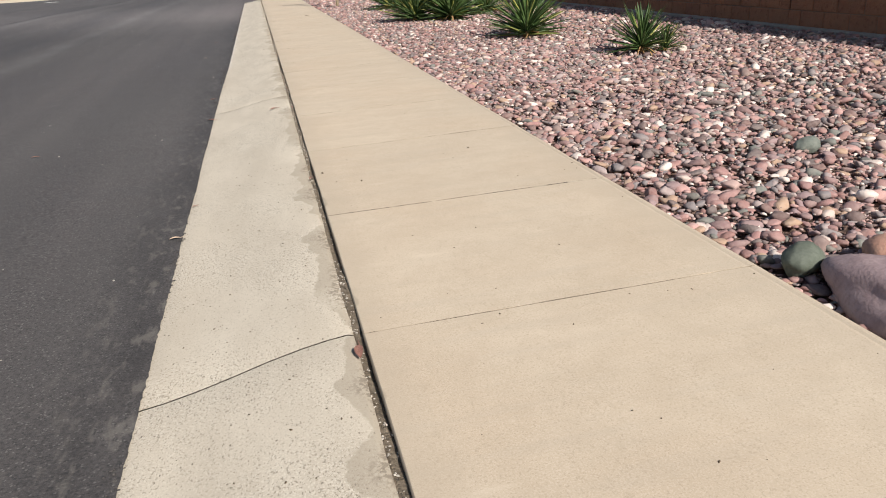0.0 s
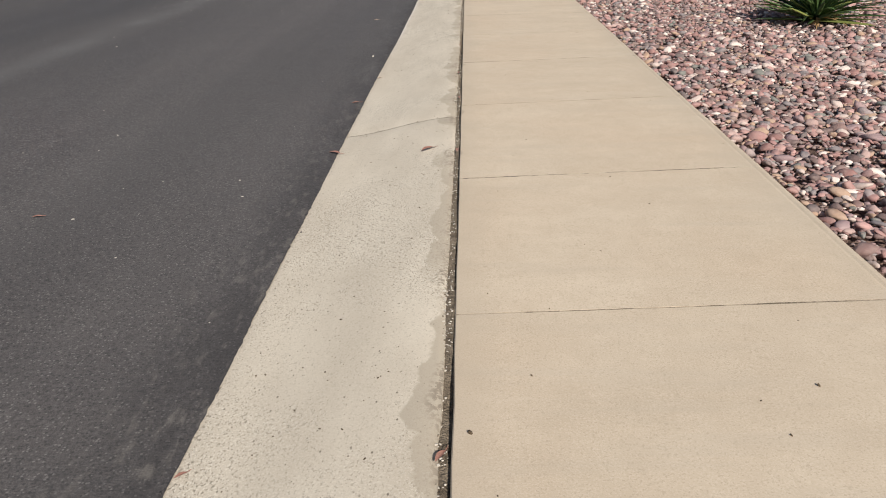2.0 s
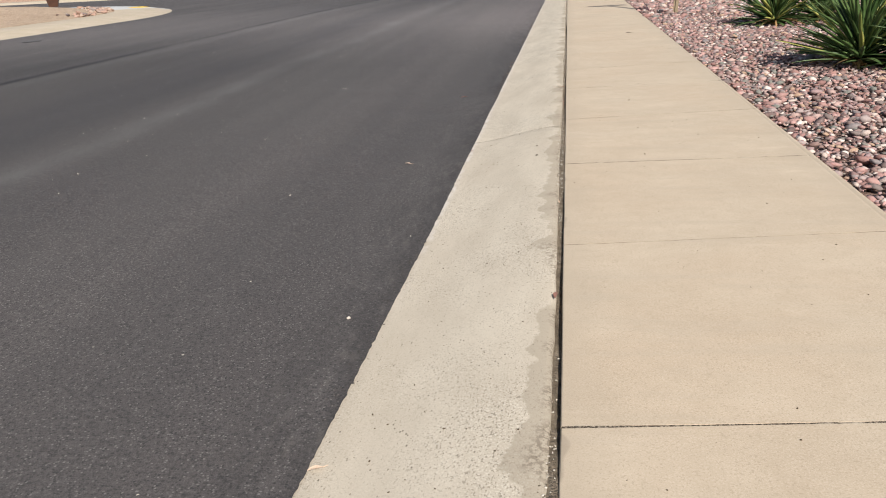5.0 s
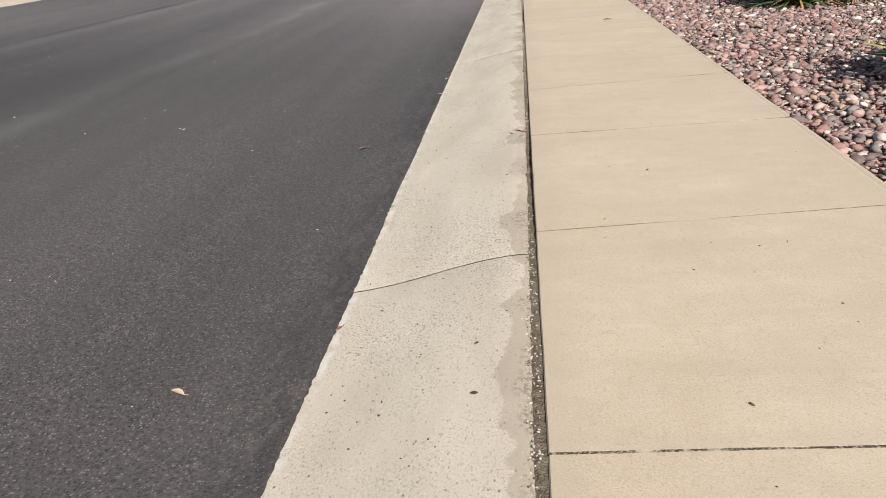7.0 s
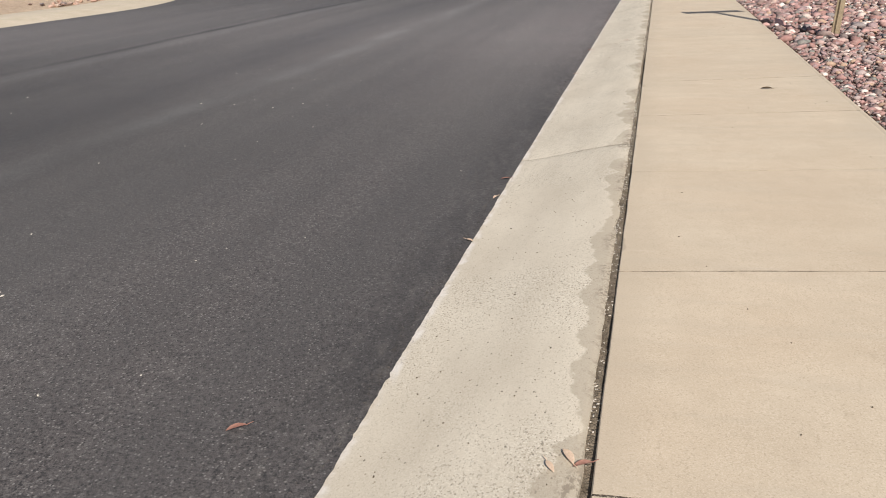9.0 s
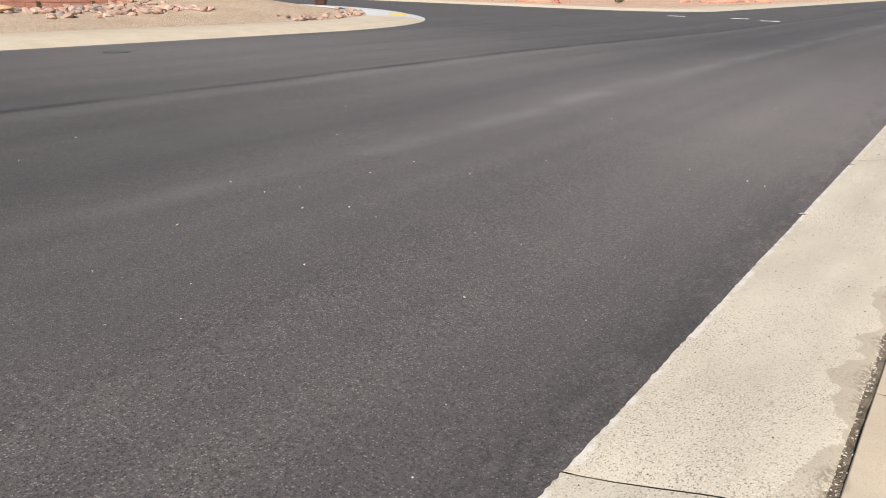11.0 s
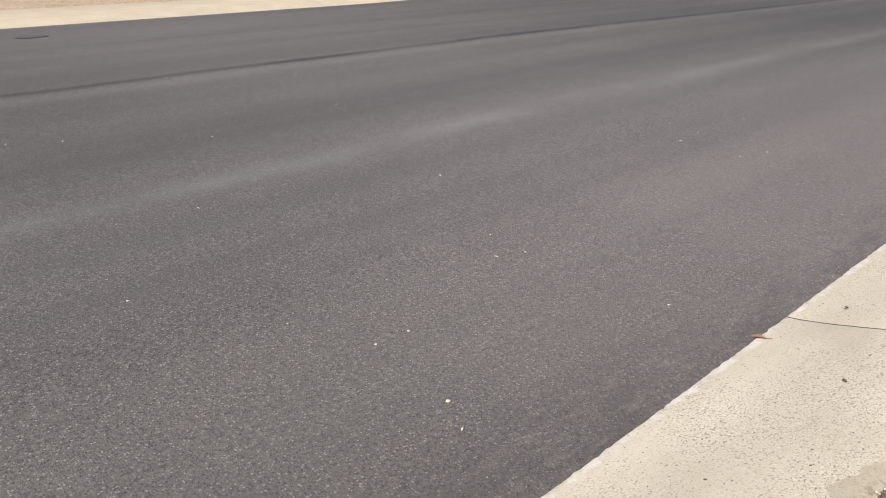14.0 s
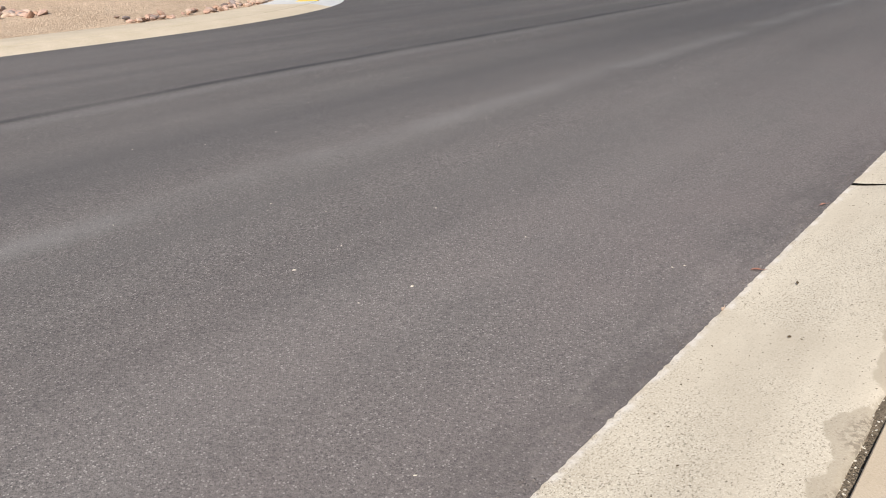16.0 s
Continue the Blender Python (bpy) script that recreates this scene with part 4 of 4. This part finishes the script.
def shrub(x, y, z, size, seed):
    rng = random.Random(seed)
    ob = tagged(new("shrub"), "low olive-green desert shrub in the far yard", "shrub", "far shrubs")
    ob.matrix_basis = pose(x, y, z)
    stem = bmesh.new()
    bmesh.ops.create_cone(stem, cap_ends=True, segments=6, radius1=0.05 * size, radius2=0.02 * size, depth=0.5 * size)
    part("trunk", bm_mesh("trunk", stem, DRY), ob, m=pose(0, 0, 0.2 * size))
    verts, faces = [], []
    for _ in range(500):
        d = Vector((rng.gauss(0, 1), rng.gauss(0, 1), rng.gauss(0, 0.7))).normalized() * size * rng.uniform(0.45, 1) ** 0.5 * 0.6
        c = d + Vector((0, 0, 0.55 * size))
        c.z = max(c.z, 0.05)
        u, v = Vector((rng.gauss(0, 1), rng.gauss(0, 1), rng.gauss(0, 1))).normalized() * 0.09 * size, Vector((rng.gauss(0, 1), rng.gauss(0, 1), rng.gauss(0, 1))).normalized() * 0.05 * size
        n = len(verts)
        verts += [c - u, c + v, c + u, c - v]
        faces.append((n, n + 1, n + 2, n + 3))
    part("crown", mesh_from("crown", verts, faces, SHRUB), ob)


for i, (x, y, s) in enumerate(((2.4, 55.5, 0.8), (3.6, 53.2, 0.7), (7.3, 52.5, 0.9), (-18.0, 57.0, 0.6), (-30, 56, 0.8))):
    shrub(x, y, 0.12, s, 50 + i)
for x, y, w in ((4.6, 51.5, 0.6), (6.3, 50.8, 0.7), (8.2, 50.2, 0.6)):
    p = tagged(new("gate_pier"), "square pinkish masonry pier at the far yard", "pier", "far yard piers")
    p.matrix_basis = pose(x, y, 0.05)
    part("shaft", bm_mesh("shaft", box_bm(-w / 2, w / 2, -w / 2, w / 2, -0.1, 1.5, 0.02), RED_BLOCK), p)
    part("cap", bm_mesh("cap", box_bm(-w / 2 - 0.05, w / 2 + 0.05, -w / 2 - 0.05, w / 2 + 0.05, 1.5, 1.6, 0.02), FOOT), p)
block_wall("wall_north", "low pinkish block wall along the far yard", -34.0, -33.8, 56.2, 62, 0.2, 5, 0.42, 0.2, RED_BLOCK, (0, 0, 0))
rows_wall = [(-22.8, 54.6), (-21.8, 54.9), (-17.2, 66.0), (-16.8, 68.5), (-15.6, 66.5), (-16.3, 71.0), (-15.2, 69.5), (-17.6, 73.0), (-15.4, 73.5), (-16.4, 76.0), (-14.8, 76.5)]
for i, (x, y) in enumerate(rows_wall):
    boulder("reddish landscape boulder in the far yard", x, y, 0.10, 0.6, 0.25, 0.20, 40 * i, (0.40, 0.20, 0.14), (0.52, 0.30, 0.22), 20 + i)
def fence(x0, y0, x1, y1, h):
    f = tagged(new("picket_fence"), "pinkish picket fence along the far yard", "fence", "far fences")
    n = int(math.hypot(x1 - x0, y1 - y0) / 0.16)
    me = bm_mesh("picket", box_bm(-0.05, 0.05, -0.012, 0.012, -0.1, h, 0.004), RED_BLOCK)
    turn = math.degrees(math.atan2(y1 - y0, x1 - x0))
    for i in range(n + 1):
        part("picket", me, f, m=pose(x0 + (x1 - x0) * i / n, y0 + (y1 - y0) * i / n, 0.1, 0, 0, turn))
    for z in (0.3, h - 0.2):
        part("rail", bm_mesh("rail", box_bm(0, math.hypot(x1 - x0, y1 - y0), 0.014, 0.05, z, z + 0.08), RED_BLOCK), f, m=pose(x0, y0, 0.1, 0, 0, turn))


fence(-24.2, 57.0, -21.2, 57.0, 1.3)
fence(-21.5, 80.0, -15.0, 80.0, 1.4)
hyd = tagged(new("marker_post"), "short red utility marker post by the far kerb", "post")
hyd.matrix_basis = pose(-20.5, 54.2, 0.06)
part("shaft", bm_mesh("shaft", box_bm(-0.09, 0.09, -0.09, 0.09, -0.05, 1.0, 0.02), RED_POST), hyd)
part("cap", bm_mesh("cap", box_bm(-0.11, 0.11, -0.11, 0.11, 1.0, 1.06, 0.02), RED_POST), hyd)

# ---- footpath slabs ----
pavement = tagged(new("pavement"), "sun-bleached tan concrete footpath cut into panels", "pavement", kind="structure")
SJ = [-7.2, -5.8, -4.4, -3.1, -1.8, -0.50, 0.80, 2.09, 3.25, 4.515, 5.69, 6.975, 8.275, 9.54, 10.81, 12.03, 13.35, 14.50, 15.71, 16.98, 18.22, 19.6, 20.97, 22.0, 23.08, 24.4, 25.7, 27.0, 28.35, 29.70]
SKEW = {2.09: 0.02, 3.25: 0.02, 4.515: 0.06, 5.69: 0.09, 8.275: 0.11, 10.81: 0.03, 13.35: 0.07, 14.50: 0.16, 29.70: 0.0}   # how far the far end of a cut lies ahead; 0.12 elsewhere
STRONG = (3.25, 5.69, 8.275, 10.81, 13.35, 18.22)
SX = [0.002, 0.0035, 0.0065, 0.05, 0.4, 0.8, 1.2, 1.285, 1.297, 1.309, 1.326, W - 0.006, W]
SZ = [-0.16, -0.004, 0.0, 0.0, 0.0, 0.0, 0.0, 0.0, -0.0022, 0.0, -0.002, -0.010, -0.10]
for k in range(len(SJ) - 1):
    a, b = SJ[k], SJ[k + 1]
    g0, g1 = (0.0032 if v in STRONG else 0.0022 for v in (a, b))
    yy = [a + g0, a + g0 + 0.0012] + [a + (b - a) * i / 6 for i in range(1, 6)] + [b - g1 - 0.0012, b - g1]
    dz = [-0.06, 0.0] + [0] * 5 + [0.0, -0.06]
    tilt = random.Random(k).uniform(-0.0003, 0.0003)
    verts = []
    for y, d in zip(yy, dz):
        for x, z in zip(SX, SZ):
            turn = SKEW.get(a, 0.12) + (SKEW.get(b, 0.12) - SKEW.get(a, 0.12)) * (y - a) / (b - a)
            verts.append((x + (0.004 * wob(9, y, 5.0) if x > W - 0.02 else 0.0035 * wob(4, y, 6.0) + 0.002 * wob(4, y, 23.0) if x < 0.01 else 0), y + turn * x / W, min(z, d) + 0.02 * x + tilt * (y - a) + 0.0015 * wob(x, y, 1.5, 12)))
    groove, wide = (GROOVE if b in STRONG else TAN_JOINT), (0.0055 if b in STRONG else 0.0035)
    jx = [0.006 + (W - 0.03) * i / 60 for i in range(61)]
    jv = [(x, b + SKEW.get(b, 0.12) * x / W + s * wide * (0.8 + 0.7 * wob(x, b, 5.0, 3 + s) + 0.4 * wob(x, b, 21.0, 3 + s)), 0.02 * x - 0.0004 + 0.0012 * wob(x, b, 7.0, 33) + 0.0015 * wob(x, b, 1.5, 12)) for x in jx for s in (-1, 1)]
    part("joint", mesh_from("joint", jv, grid_faces(61, 2, True), groove), pavement, "dirt-filled control joint")
    part("slab", mesh_from("slab", verts, grid_faces(len(yy), len(SX), True), PAVE), pavement)
corner_walk = [(0.596, -0.3), (0.604, -0.002), (0.62, 0.0), (1.95, 0.027), (1.96, 0.02), (1.96, -0.3)]
part("slab", sweep("slab_corner", CORNER, corner_walk, PAVE, -1), pavement, "curved corner panel of the footpath")
bed_fill = bm_mesh("slab_bedding", box_bm(0.01, W - 0.01, -7, 30.5, -0.3, -0.03), FILL)
tagged(new("slab_bedding", bed_fill), "dark dirt under the footpath joints", "dirt", kind="structure")
